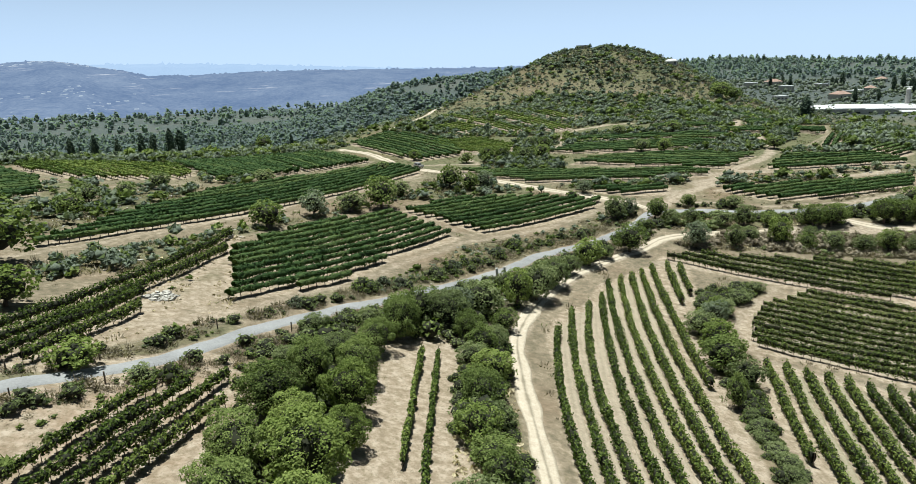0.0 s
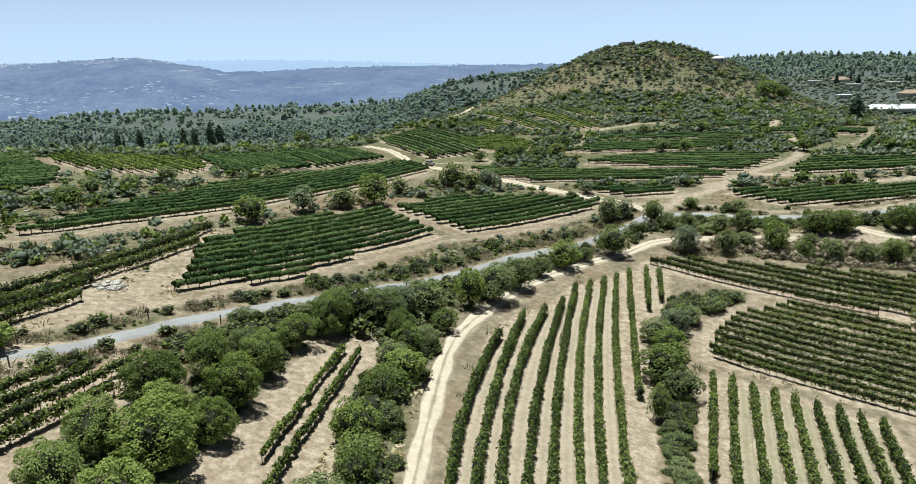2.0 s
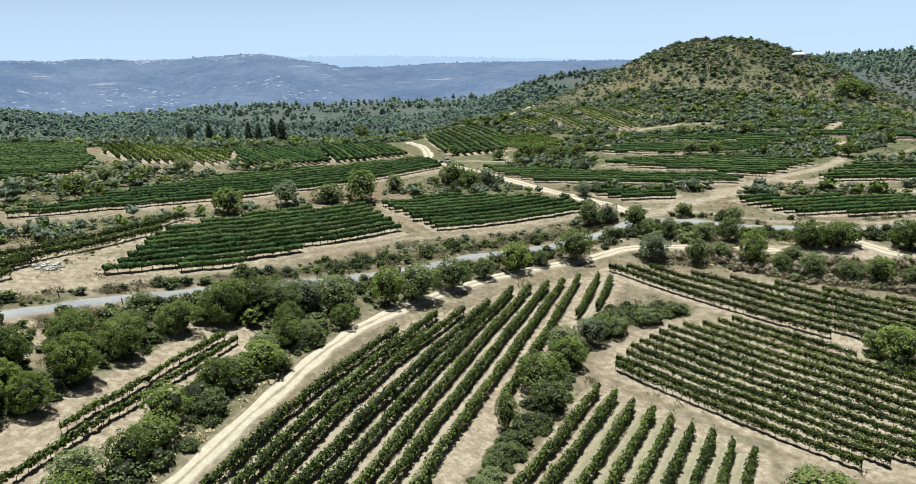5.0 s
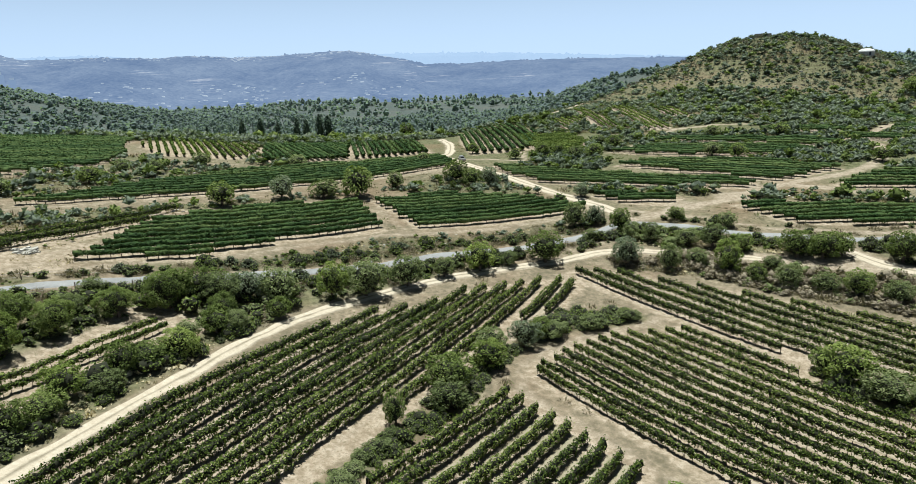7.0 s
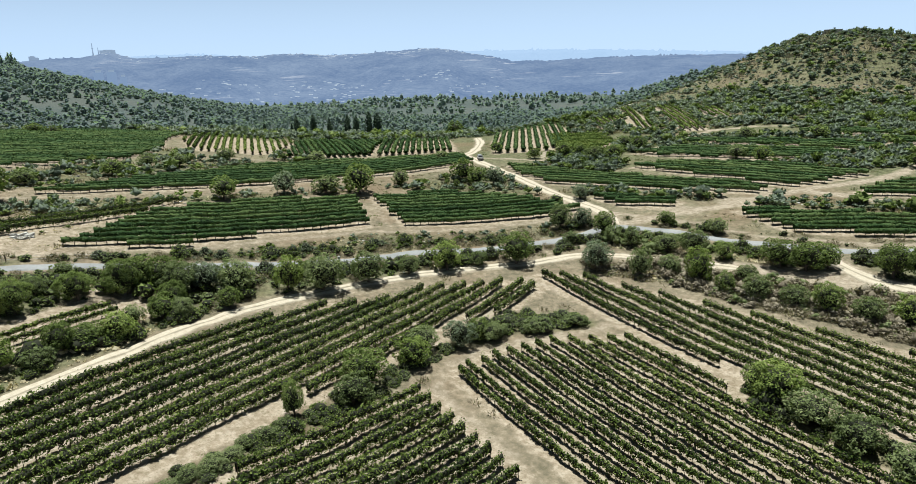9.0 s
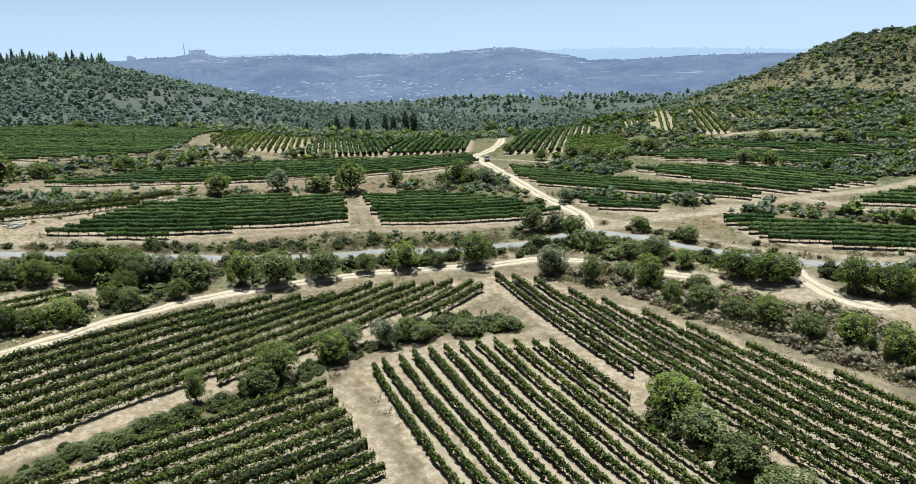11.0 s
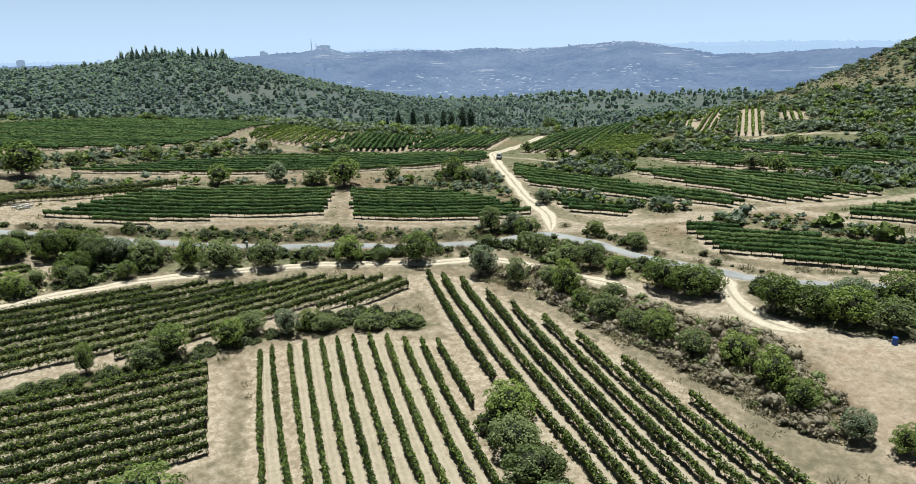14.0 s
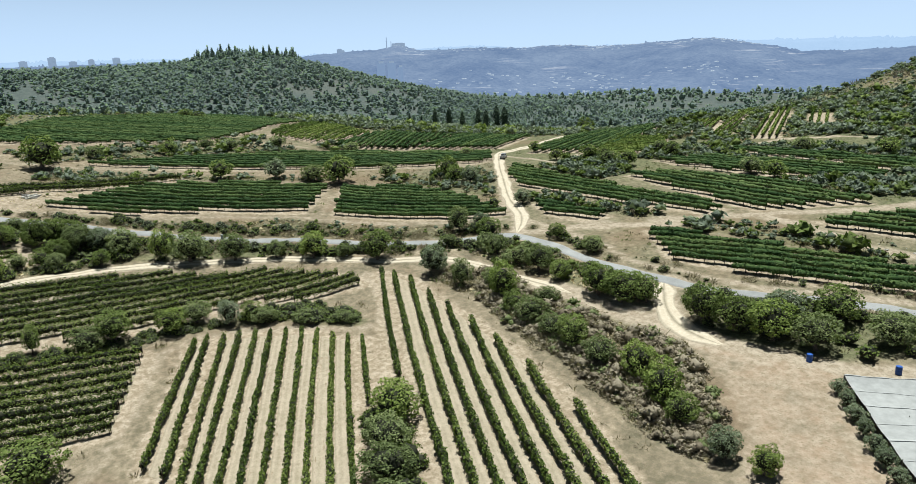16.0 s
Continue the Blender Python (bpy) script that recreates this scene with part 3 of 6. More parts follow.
# outlines of scrub belts: size of the shrubs, how many to 100 square metres, share of dry ones
BELTS = {
    "strip": ([(0, 95), (5.5, 100), (5.6, 89), (6.2, 76), (6.4, 62), (6.5, 48), (-1.5, 46), (-1.8, 75), (-1.6, 91)], 1.5, 26, 0.0),
    "gully": ([(-29, 80), (-24, 92), (-12, 108), (0, 122), (9, 136), (22, 149), (32, 158.5), (34, 154), (24, 145), (14, 127), (6, 108), (5.5, 92), (0, 95), (-10, 96), (-20, 80), (-25, 66)], 1.3, 62, 0.24),
    "bank": ([(53, 164.5), (68, 170.5), (92, 171), (106, 170.5), (117, 169), (124, 163.5), (131, 156), (134, 148), (128, 148), (118, 150.5), (105, 154.5), (89, 157), (73, 161.5), (60, 160.5)], 1.15, 230, 0.74),
    "wedge": ([(62, 174), (86, 175.5), (97, 176), (102, 180.5), (96, 185), (80, 184.5), (66, 186), (57, 184), (52, 175)], 1.45, 32, 0.3),
    "wedge_east": ([(112, 176), (108, 183), (115, 191), (137, 198.5), (148, 197), (134, 180), (121, 175.6)], 1.7, 26, 0.2),
    "divide": ([(44.6, 108), (45, 100), (43, 91), (40.6, 80), (39.2, 70), (38.6, 50), (35.8, 50), (35.6, 68), (36.2, 76), (38.7, 88), (39.8, 98), (41.5, 108)], 0.95, 70, 0.0),
    "divide_head": ([(41.5, 109), (40.8, 122), (46, 133.8), (58, 140.4), (64.3, 141.4), (65.9, 138), (52.7, 129.5), (46.8, 118.5), (44.6, 109)], 1.25, 95, 0.0),
    "clump": ([(91.5, 127), (91, 132.5), (101, 127.5), (113, 121), (121, 115.5), (119.5, 111), (107, 118)], 1.9, 18, 0.0),
    "verge": ([(-28, 107), (-12, 128), (0, 154.5), (10, 161), (29, 176), (42, 190), (46, 180), (31, 166), (13, 149), (-4, 127), (-20, 108)], 0.8, 120, 0.78),
    "grove": ([(-20, 50), (-21, 66), (-20, 82), (-13, 95), (-10, 93), (-12, 84), (-13, 72), (-12, 60), (-12, 46), (-18, 46)], 1.3, 46, 0.0),
    "roadbank": ([(-58, 62), (-48, 76), (-40, 84), (-33, 92), (-30, 88), (-40, 74), (-52, 60)], 0.8, 50, 0.5),
    "terrace_band": ([(-84, 101), (-104, 104), (-98, 130), (-91, 160), (-90, 186), (-72, 190), (-77, 152), (-84, 116)], 1.3, 30, 0.3),
    "stony_band": ([(-66, 100), (-70, 106), (-60, 130), (-44, 160), (-30, 178), (-22, 186), (-33, 168), (-45, 148), (-50, 128), (-55, 110)], 1.0, 70, 0.45),
    "knot": ([(-20, 190), (-8, 226), (-2, 230), (12, 217), (26, 206), (10, 200), (-4, 197)], 1.2, 34, 0.4),
    "junction": ([(39, 184), (46, 192), (36, 196), (24, 206), (18, 212), (27, 201), (40, 199), (44, 198)], 1.3, 20, 0.3),
    "terrace_scrub": ([(28, 210), (33, 216.5), (56, 218.5), (74, 219.5), (66, 212), (50, 212.5), (38, 210)], 1.4, 50, 0.2),
    "mid_scrub": ([(6, 240), (36, 236), (38, 250), (20, 268), (34, 272), (100, 256), (120, 262), (140, 285), (150, 310), (120, 322), (80, 300), (50, 304), (30, 300), (5, 280), (9, 250)], 1.25, 84, 0.12),
    "corner_scrub": ([(80, 212), (103, 216), (129, 222), (158, 230), (158, 238), (122, 228), (102, 226), (86, 222)], 1.35, 60, 0.25),
    "east_scrub": ([(118, 252), (160, 255), (230, 260), (240, 330), (190, 335), (150, 280)], 1.6, 40, 0.12),
    "foot_scrub": ([(-20, 300), (8, 302), (20, 310), (6, 345), (-12, 385), (-30, 395), (-42, 378), (-12, 325)], 1.5, 26, 0.2),
    "saddle_scrub": ([(-60, 200), (-75, 200), (-105, 243), (-110, 262), (-150, 240), (-185, 220), (-210, 240), (-180, 275), (-120, 285), (-80, 300), (-66, 330), (-50, 345), (-68, 306), (-108, 266), (-84, 240)], 1.4, 34, 0.14),
    "crest_scrub": ([(-187, 124), (-205, 188), (-240, 200), (-250, 140), (-200, 80), (-150, 80), (-150, 97)], 1.3, 6, 0.2),
    "edge": ([(-80, 95), (-60, 84), (-64, 70), (-75, 60), (-95, 80)], 1.3, 7, 0.4),
    "hill_skirt": ([(62, 320), (80, 315), (150, 314), (190, 345), (200, 400), (150, 392), (100, 386), (60, 395), (30, 402), (34, 372), (62, 336)], 1.45, 40, 0.2),
    "rim": ([(-210, 236), (-160, 246), (-120, 268), (-104, 285), (-84, 306), (-70, 345), (-78, 385), (-130, 345), (-190, 312), (-250, 262)], 1.7, 34, 0.05),
    "slope_gaps": ([(-2, 332), (12, 312), (35, 306), (64, 318), (64, 338), (48, 374), (10, 397), (-16, 402)], 1.1, 60, 0.2),
    "meadow_weeds": ([(-44, 98), (-40, 104), (-42, 118), (-46, 126), (-48, 112), (-47, 101)], 0.6, 40, 0.4),
    "weeds": ([(-50, 44), (-45, 62), (-38, 67.5), (-36.5, 64), (-38, 54), (-41, 42)], 0.7, 34, 0.45),
    "top_edge": ([(-105, 98), (-96, 100), (-93, 130), (-94, 180), (-104, 190), (-118, 186), (-108, 172), (-106, 140)], 1.4, 30, 0.15),
    "south": ([(92, 88), (104, 74), (130, 90), (150, 112), (128, 112)], 1.3, 2, 0.3),
}


def inside(x, y, poly):
    r = np.zeros(np.shape(x), bool)
    for (x0, y0), (x1, y1) in zip(poly, poly[1:] + poly[:1]):
        if y0 != y1:
            r ^= ((y0 > y) != (y1 > y)) & (x < (x1 - x0) * (y - y0) / (y1 - y0) + x0)
    return r


def near_line(x, y, line):
    d = np.full(np.shape(x), 1e9)
    for (x0, y0), (x1, y1) in zip(line, line[1:]):
        dx, dy = x1 - x0, y1 - y0
        t = np.clip(((x - x0) * dx + (y - y0) * dy) / (dx * dx + dy * dy), 0, 1)
        d = np.minimum(d, np.hypot(x - x0 - t * dx, y - y0 - t * dy))
    return d


def near_outline(x, y, poly):
    """Metres to the outline, negative inside."""
    d = near_line(x, y, poly + poly[:1])
    return np.where(inside(x, y, poly), -d, d)


def hull_of(rows, pad):
    """The outline round a block of rows: heads one way, feet back."""
    return [h for h, f, b in rows] + [f for h, f, b in reversed(rows)]


NEAR_FIELDS = {n: hull_of(r, 1.5) for n, r in NEAR_ROWS.items()}
YARD = [(114, 171), (121, 174.5), (137, 178), (152, 162), (160, 150), (150, 140), (138, 147), (133, 156.5), (124, 165.5)]
STRIP_FIELD = [(-13.5, 92), (-8, 95), (-1.5, 95), (-1.6, 75), (-1.5, 44), (-13, 44), (-11, 60), (-9.5, 72), (-9.5, 84)]
ROAD_FIELD = [(-45, 72), (-33, 79), (-25, 78), (-22.5, 64), (-26, 42), (-48, 40)]
DRY_MEADOW = [(-47, 72), (-38, 88), (-33, 97), (-38, 104), (-44, 126), (-47, 140), (-51, 120), (-50, 98), (-45, 88), (-52, 70)]


# ---- ground ----
def steps(*spans):
    out = [spans[0][0]]
    for a, b, n in spans:
        out += list(np.linspace(a, b, n + 1)[1:])
    return np.array(out)


gx = steps((-4600, -1600, 10), (-1600, -700, 26), (-700, -240, 36), (-240, -100, 40), (-100, 160, 130), (160, 260, 40), (260, 700, 40), (700, 3500, 16))
gy = steps((-900, -60, 12), (-60, 36, 32), (36, 215, 92), (215, 330, 52), (330, 560, 48), (560, 1300, 44), (1300, 4800, 14))
X, Y = np.meshgrid(gx, gy)
Z = land(X, Y)
x, y = X.ravel(), Y.ravel()
nx, ny = len(gx), len(gy)
k = (np.arange(ny - 1)[:, None] * nx + np.arange(nx - 1)).ravel()
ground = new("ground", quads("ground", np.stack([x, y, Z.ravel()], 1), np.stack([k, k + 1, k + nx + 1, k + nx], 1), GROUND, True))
tagged(ground, "dry straw-coloured hillside with stony earth and scrub", "ground", kind="structure")

soil, bare, lush, rust = (np.zeros(x.size) for _ in range(4))
mid = (np.abs(x - 20) < 260) & (y > 20) & (y < 460)
mx, my = x[mid], y[mid]
s, b_, l_, r_ = (np.zeros(mx.size) for _ in range(4))
for poly in [*NEAR_FIELDS.values(), STRIP_FIELD]:
    s = np.maximum(s, smooth01(0.5 - (near_outline(mx, my, poly) - 2.2) / 3.0))
for poly, a, g in BLOCKS.values():
    s = np.maximum(s, 0.72 * smooth01(0.5 - (near_outline(mx, my, poly) - 1.0) / 2.5))
s = np.maximum(s, 0.55 * smooth01(0.5 - (near_outline(mx, my, DRY_MEADOW) - 1.0) / 3.0))
s = np.maximum(s, 0.9 * smooth01(0.5 - (near_outline(mx, my, ROAD_FIELD) - 1.0) / 3.0))
r_ = np.maximum(r_, 0.42 * smooth01(0.5 - (near_outline(mx, my, ROAD_FIELD) + 0.5) / 3.0))
r_ = np.maximum(r_, 0.30 * np.exp(-((np.hypot(mx - KNOLL[0], my - KNOLL[1]) / 130) ** 4)))
r_ = np.maximum(r_, 0.36 * smooth01(0.5 - (near_outline(mx, my, BLOCKS["middle"][0]) + 0.5) / 3.0))
for n in ("slope_a", "slope_b", "slope_h", "slope_g"):
    b_ = np.maximum(b_, 0.66 * smooth01(0.5 - near_outline(mx, my, BLOCKS[n][0]) / 3.0))
# tracks that are only worn into the ground
FAINT = {"hedge_path", "yard_way", "row_head", "between", "under_field", "long_field", "terrace", "top_field", "top_spur", "spur", "east", "east_branch", "cross", "hill_foot", "saddle"}
for n, (w, line) in ROADS.items():
    b_ = np.maximum(b_, (0.95 if n in ("gate_link", "yard_way") else 0.74 if n in ("east", "spur", "hill_foot", "saddle", "cross") else 0.54 if n in FAINT else 0.9) * smooth01(1.2 - near_line(mx, my, line) / (w * 0.62 + 0.4)))
for px_, py_, pr_ in ((110, 357, 8), (131, 378, 7), (113, 328, 6), (124, 335, 6), (92, 324, 7), (67, 259, 4), (86, 261, 4), (78, 216, 7), (84, 226, 6), (66, 205, 6)):
    b_ = np.maximum(b_, 0.7 * np.exp(-(np.hypot(mx - px_, (my - py_) * 1.3) / pr_) ** 4))
b_ = np.maximum(b_, 0.62 * smooth01(0.5 - near_outline(mx, my, YARD) / 3.0))
r_ = np.maximum(r_, 0.46 * smooth01(0.5 - near_outline(mx, my, YARD) / 3.0))
for poly, size, many, dry in BELTS.values():
    l_ = np.maximum(l_, (0.95 - 0.3 * dry) * smooth01(0.5 - near_outline(mx, my, poly) / 4.0))
l_ = np.maximum(l_, (0.5 * smooth01((my - 150) / 50) + 0.5 * smooth01((my - 225) / 40)) * (1 - 0.8 * s))
soil[mid], bare[mid], lush[mid], rust[mid] = s, b_, l_, r_
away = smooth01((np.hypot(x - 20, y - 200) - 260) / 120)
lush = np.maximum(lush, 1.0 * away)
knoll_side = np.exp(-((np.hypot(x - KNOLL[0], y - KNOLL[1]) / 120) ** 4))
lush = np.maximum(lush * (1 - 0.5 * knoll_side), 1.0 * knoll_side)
hazed_floor = 0.9 * away * (1 - 0.95 * knoll_side)
for n, a in (("wood", hazed_floor), ("soil", soil), ("bare", bare), ("lush", lush), ("rust", rust)):
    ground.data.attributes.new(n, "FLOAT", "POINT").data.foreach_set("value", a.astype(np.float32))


# ---- roads and tracks ----
def curve_of(line, step):
    """A smooth line through the given places, sampled evenly."""
    p = np.array([(2 * line[0][0] - line[1][0], 2 * line[0][1] - line[1][1]), *line, (2 * line[-1][0] - line[-2][0], 2 * line[-1][1] - line[-2][1])], float)
    out = []
    for i in range(1, len(p) - 2):
        t = np.linspace(0, 1, 24, endpoint=False)[:, None]
        a, b, c, d = p[i - 1:i + 3]
        out.append(0.5 * (2 * b + (c - a) * t + (2 * a - 5 * b + 4 * c - d) * t ** 2 + (3 * b - 3 * c + d - a) * t ** 3))
    out = np.concatenate(out + [p[-2:-1]])
    s = np.concatenate([[0], np.cumsum(np.hypot(*np.diff(out, axis=0).T))])
    u = np.linspace(0, s[-1], max(2, int(s[-1] / step)))
    return np.stack([np.interp(u, s, out[:, i]) for i in range(2)], 1), u


def strip(name, width, line, mat, lift, label, category, ragged):
    c, u = curve_of(line, 0.8)
    d = np.gradient(c, axis=0)
    d /= np.hypot(d[:, 0], d[:, 1])[:, None]
    side = np.stack([d[:, 1], -d[:, 0]], 1)
    cols = np.linspace(-1, 1, 9)
    seed = len(line) * 1.7 + width
    w = width / 2 * (1 + ragged * (0.5 * np.sin(u / 5.1 + seed) + 0.5 * np.sin(u / 1.9 + 2 * seed)))
    if ragged:
        w = w * (0.12 + 0.88 * smooth01(np.minimum(u, u[-1] - u) / 6.0))
    w = np.stack([w * (1 + ragged * 0.4 * np.sin(u / 2.7 + i)) if i in (0, 8) else w for i in range(9)], 1)
    px = c[:, :1] + side[:, :1] * cols * w
    py = c[:, 1:] + side[:, 1:] * cols * w
    # worn ruts on both sides of a raised middle, and edges that dip into the ground
    rut = np.array([-0.22, 0.02, -0.01, 0.015, 0.04, 0.015, -0.01, 0.02, -0.22]) if ragged else np.array([-0.25, 0.0, 0.02, 0.03, 0.035, 0.03, 0.02, 0.0, -0.25])
    fade = np.minimum(1, np.minimum(u, u[-1] - u) / 3.0)[:, None] if ragged else 1.0
    pz = land(px, py) + lift * fade - (1 - fade) * 0.05 + rut
    n = len(c)
    k = (np.arange(n - 1)[:, None] * 9 + np.arange(8)).ravel()
    me = quads(name, np.stack([px, py, pz], -1).reshape(-1, 3), np.stack([k, k + 1, k + 10, k + 9], 1)[:, ::-1], mat, True)
    across = np.tile(np.array([0.9, 0.5, 0.0, 0.3, 0.75, 0.3, 0.0, 0.5, 0.9], np.float32), n)
    me.attributes.new("across", "FLOAT", "POINT").data.foreach_set("value", across)
    return tagged(new(name, me), label, category, kind="structure")


for n, (w, line) in ROADS.items():
    if n == "asphalt":
        strip("road", w, line, ASPHALT, 0.14, "narrow sun-bleached grey asphalt lane through the vineyards", "road", 0.0)
    elif n not in FAINT:
        strip("track", w, line, TRACK, 0.10, "pale dusty farm track with worn wheel ruts", "track", 0.22)


# ---- vines ----
def leaves(centres, normals, size, flat=0.5):
    """One leaf, a folded diamond, at each centre, facing about along its normal."""
    n = len(centres)
    a = normals + flat * rng.normal(size=(n, 3))
    a /= np.linalg.norm(a, axis=1)[:, None] + 1e-9
    t = np.cross(a, rng.normal(size=(n, 3)))
    t /= np.linalg.norm(t, axis=1)[:, None] + 1e-9
    b = np.cross(a, t)
    s = (size * rng.uniform(0.65, 1.35, n))[:, None]
    fold = a * s * 0.25
    v = np.stack([centres - t * s * 0.62, centres - b * s * 0.5 - fold, centres + t * s * 0.62, centres + b * s * 0.5 - fold], 1).reshape(-1, 3)
    return v, np.arange(4 * n).reshape(-1, 4)


def leaves3(centres, normals, size, flat=0.8):
    """Simpler leaves, one three-cornered face each, for plants farther off."""
    n = len(centres)
    a = normals + flat * rng.normal(size=(n, 3))
    a /= np.linalg.norm(a, axis=1)[:, None] + 1e-9
    t = np.cross(a, rng.normal(size=(n, 3)))
    t /= np.linalg.norm(t, axis=1)[:, None] + 1e-9
    b = np.cross(a, t)
    s = (size * rng.uniform(0.65, 1.35, n))[:, None]
    v = np.stack([centres - t * s * 0.6 - b * s * 0.35, centres + t * s * 0.6 - b * s * 0.35, centres + b * s * 0.75], 1).reshape(-1, 3)
    return v, np.arange(3 * n).reshape(-1, 3)


def halves(v, f):
    """Quads cut into triangles."""
    return v, np.concatenate([f[:, [0, 1, 2]], f[:, [0, 2, 3]]])


def tube(path, radii, sides=6, squash=1.0, lumps=0.28):
    """A lumpy tube of quads along a path in the plan's direction."""
    n = len(path)
    d = np.gradient(path, axis=0)
    side = np.stack([d[:, 1], -d[:, 0]], 1) / (np.hypot(d[:, 0], d[:, 1])[:, None] + 1e-9)
    ang = np.arange(sides) / sides * 2 * np.pi
    r = radii[:, None] * (1 + lumps * rng.normal(size=(n, sides)).clip(-1.5, 1.5))
    px = path[:, :1] + side[:, :1] * np.cos(ang) * r
    py = path[:, 1:2] + side[:, 1:2] * np.cos(ang) * r
    pz = path[:, 2:] + np.sin(ang) * r * squash
    v = np.stack([px, py, pz], -1).reshape(-1, 3)
    i, j = np.arange(n - 1)[:, None] * sides, np.arange(sides)
    f = np.stack([i + j, i + (j + 1) % sides, i + sides + (j + 1) % sides, i + sides + j], -1).reshape(-1, 4)
    return v, f


def prisms(xy, height, r, lean=0.0):
    """Thin four-sided stems standing on the land."""
    n = len(xy)
    z = land(xy[:, 0], xy[:, 1])
    o = np.array([(-1, -1), (1, -1), (1, 1), (-1, 1)]) * r
    low = np.concatenate([xy[:, None] + o, np.broadcast_to(z[:, None, None] - 0.1, (n, 4, 1))], 2)
    off = rng.normal(size=(n, 1, 2)) * lean
    top = np.concatenate([xy[:, None] + o * 0.8 + off, np.broadcast_to(z[:, None, None] + height, (n, 4, 1))], 2)
    v = np.concatenate([low, top], 1).reshape(-1, 3)
    k = np.arange(n)[:, None, None] * 8
    f = np.array([(0, 1, 5, 4), (1, 2, 6, 5), (2, 3, 7, 6), (3, 0, 4, 7), (4, 5, 6, 7)])
    return v, (k + f).reshape(-1, 4)


POST_MESH = None


def vine_post():
    global POST_MESH
    if POST_MESH is None:
        bm = rod(0.045, 0.04, 1.95, 6)
        bmesh.ops.bevel(bm, geom=[e for e in bm.edges if e.calc_length() < 0.06], offset=0.006, segments=1, affect="EDGES")
        POST_MESH = bpy.data.meshes.new("post")
        bm.to_mesh(POST_MESH)
        bm.free()
        POST_MESH.materials.append(POST)
    return POST_MESH


TRUNK_MESH = []


def vine_trunk():
    """A crooked vine stem that forks under the leaves."""
    if not TRUNK_MESH:
        for i in range(3):
            p = np.column_stack([0.05 * rng.normal(size=5), 0.05 * rng.normal(size=5), np.linspace(0, 0.95, 5)])
            ring = np.arange(5) / 5 * 2 * np.pi
            r = np.array([0.055, 0.045, 0.038, 0.036, 0.030])[:, None]
            v = np.stack([p[:, :1] + np.cos(ring) * r, p[:, 1:2] + np.sin(ring) * r, np.broadcast_to(p[:, 2:], (5, 5))], -1).reshape(-1, 3)
            a, b = np.arange(4)[:, None] * 5, np.arange(5)
            TRUNK_MESH.append(quads("trunk", v, np.stack([a + b, a + (b + 1) % 5, a + 5 + (b + 1) % 5, a + 5 + b], -1).reshape(-1, 4), BARK, True))
    return TRUNK_MESH[int(rng.integers(3))]


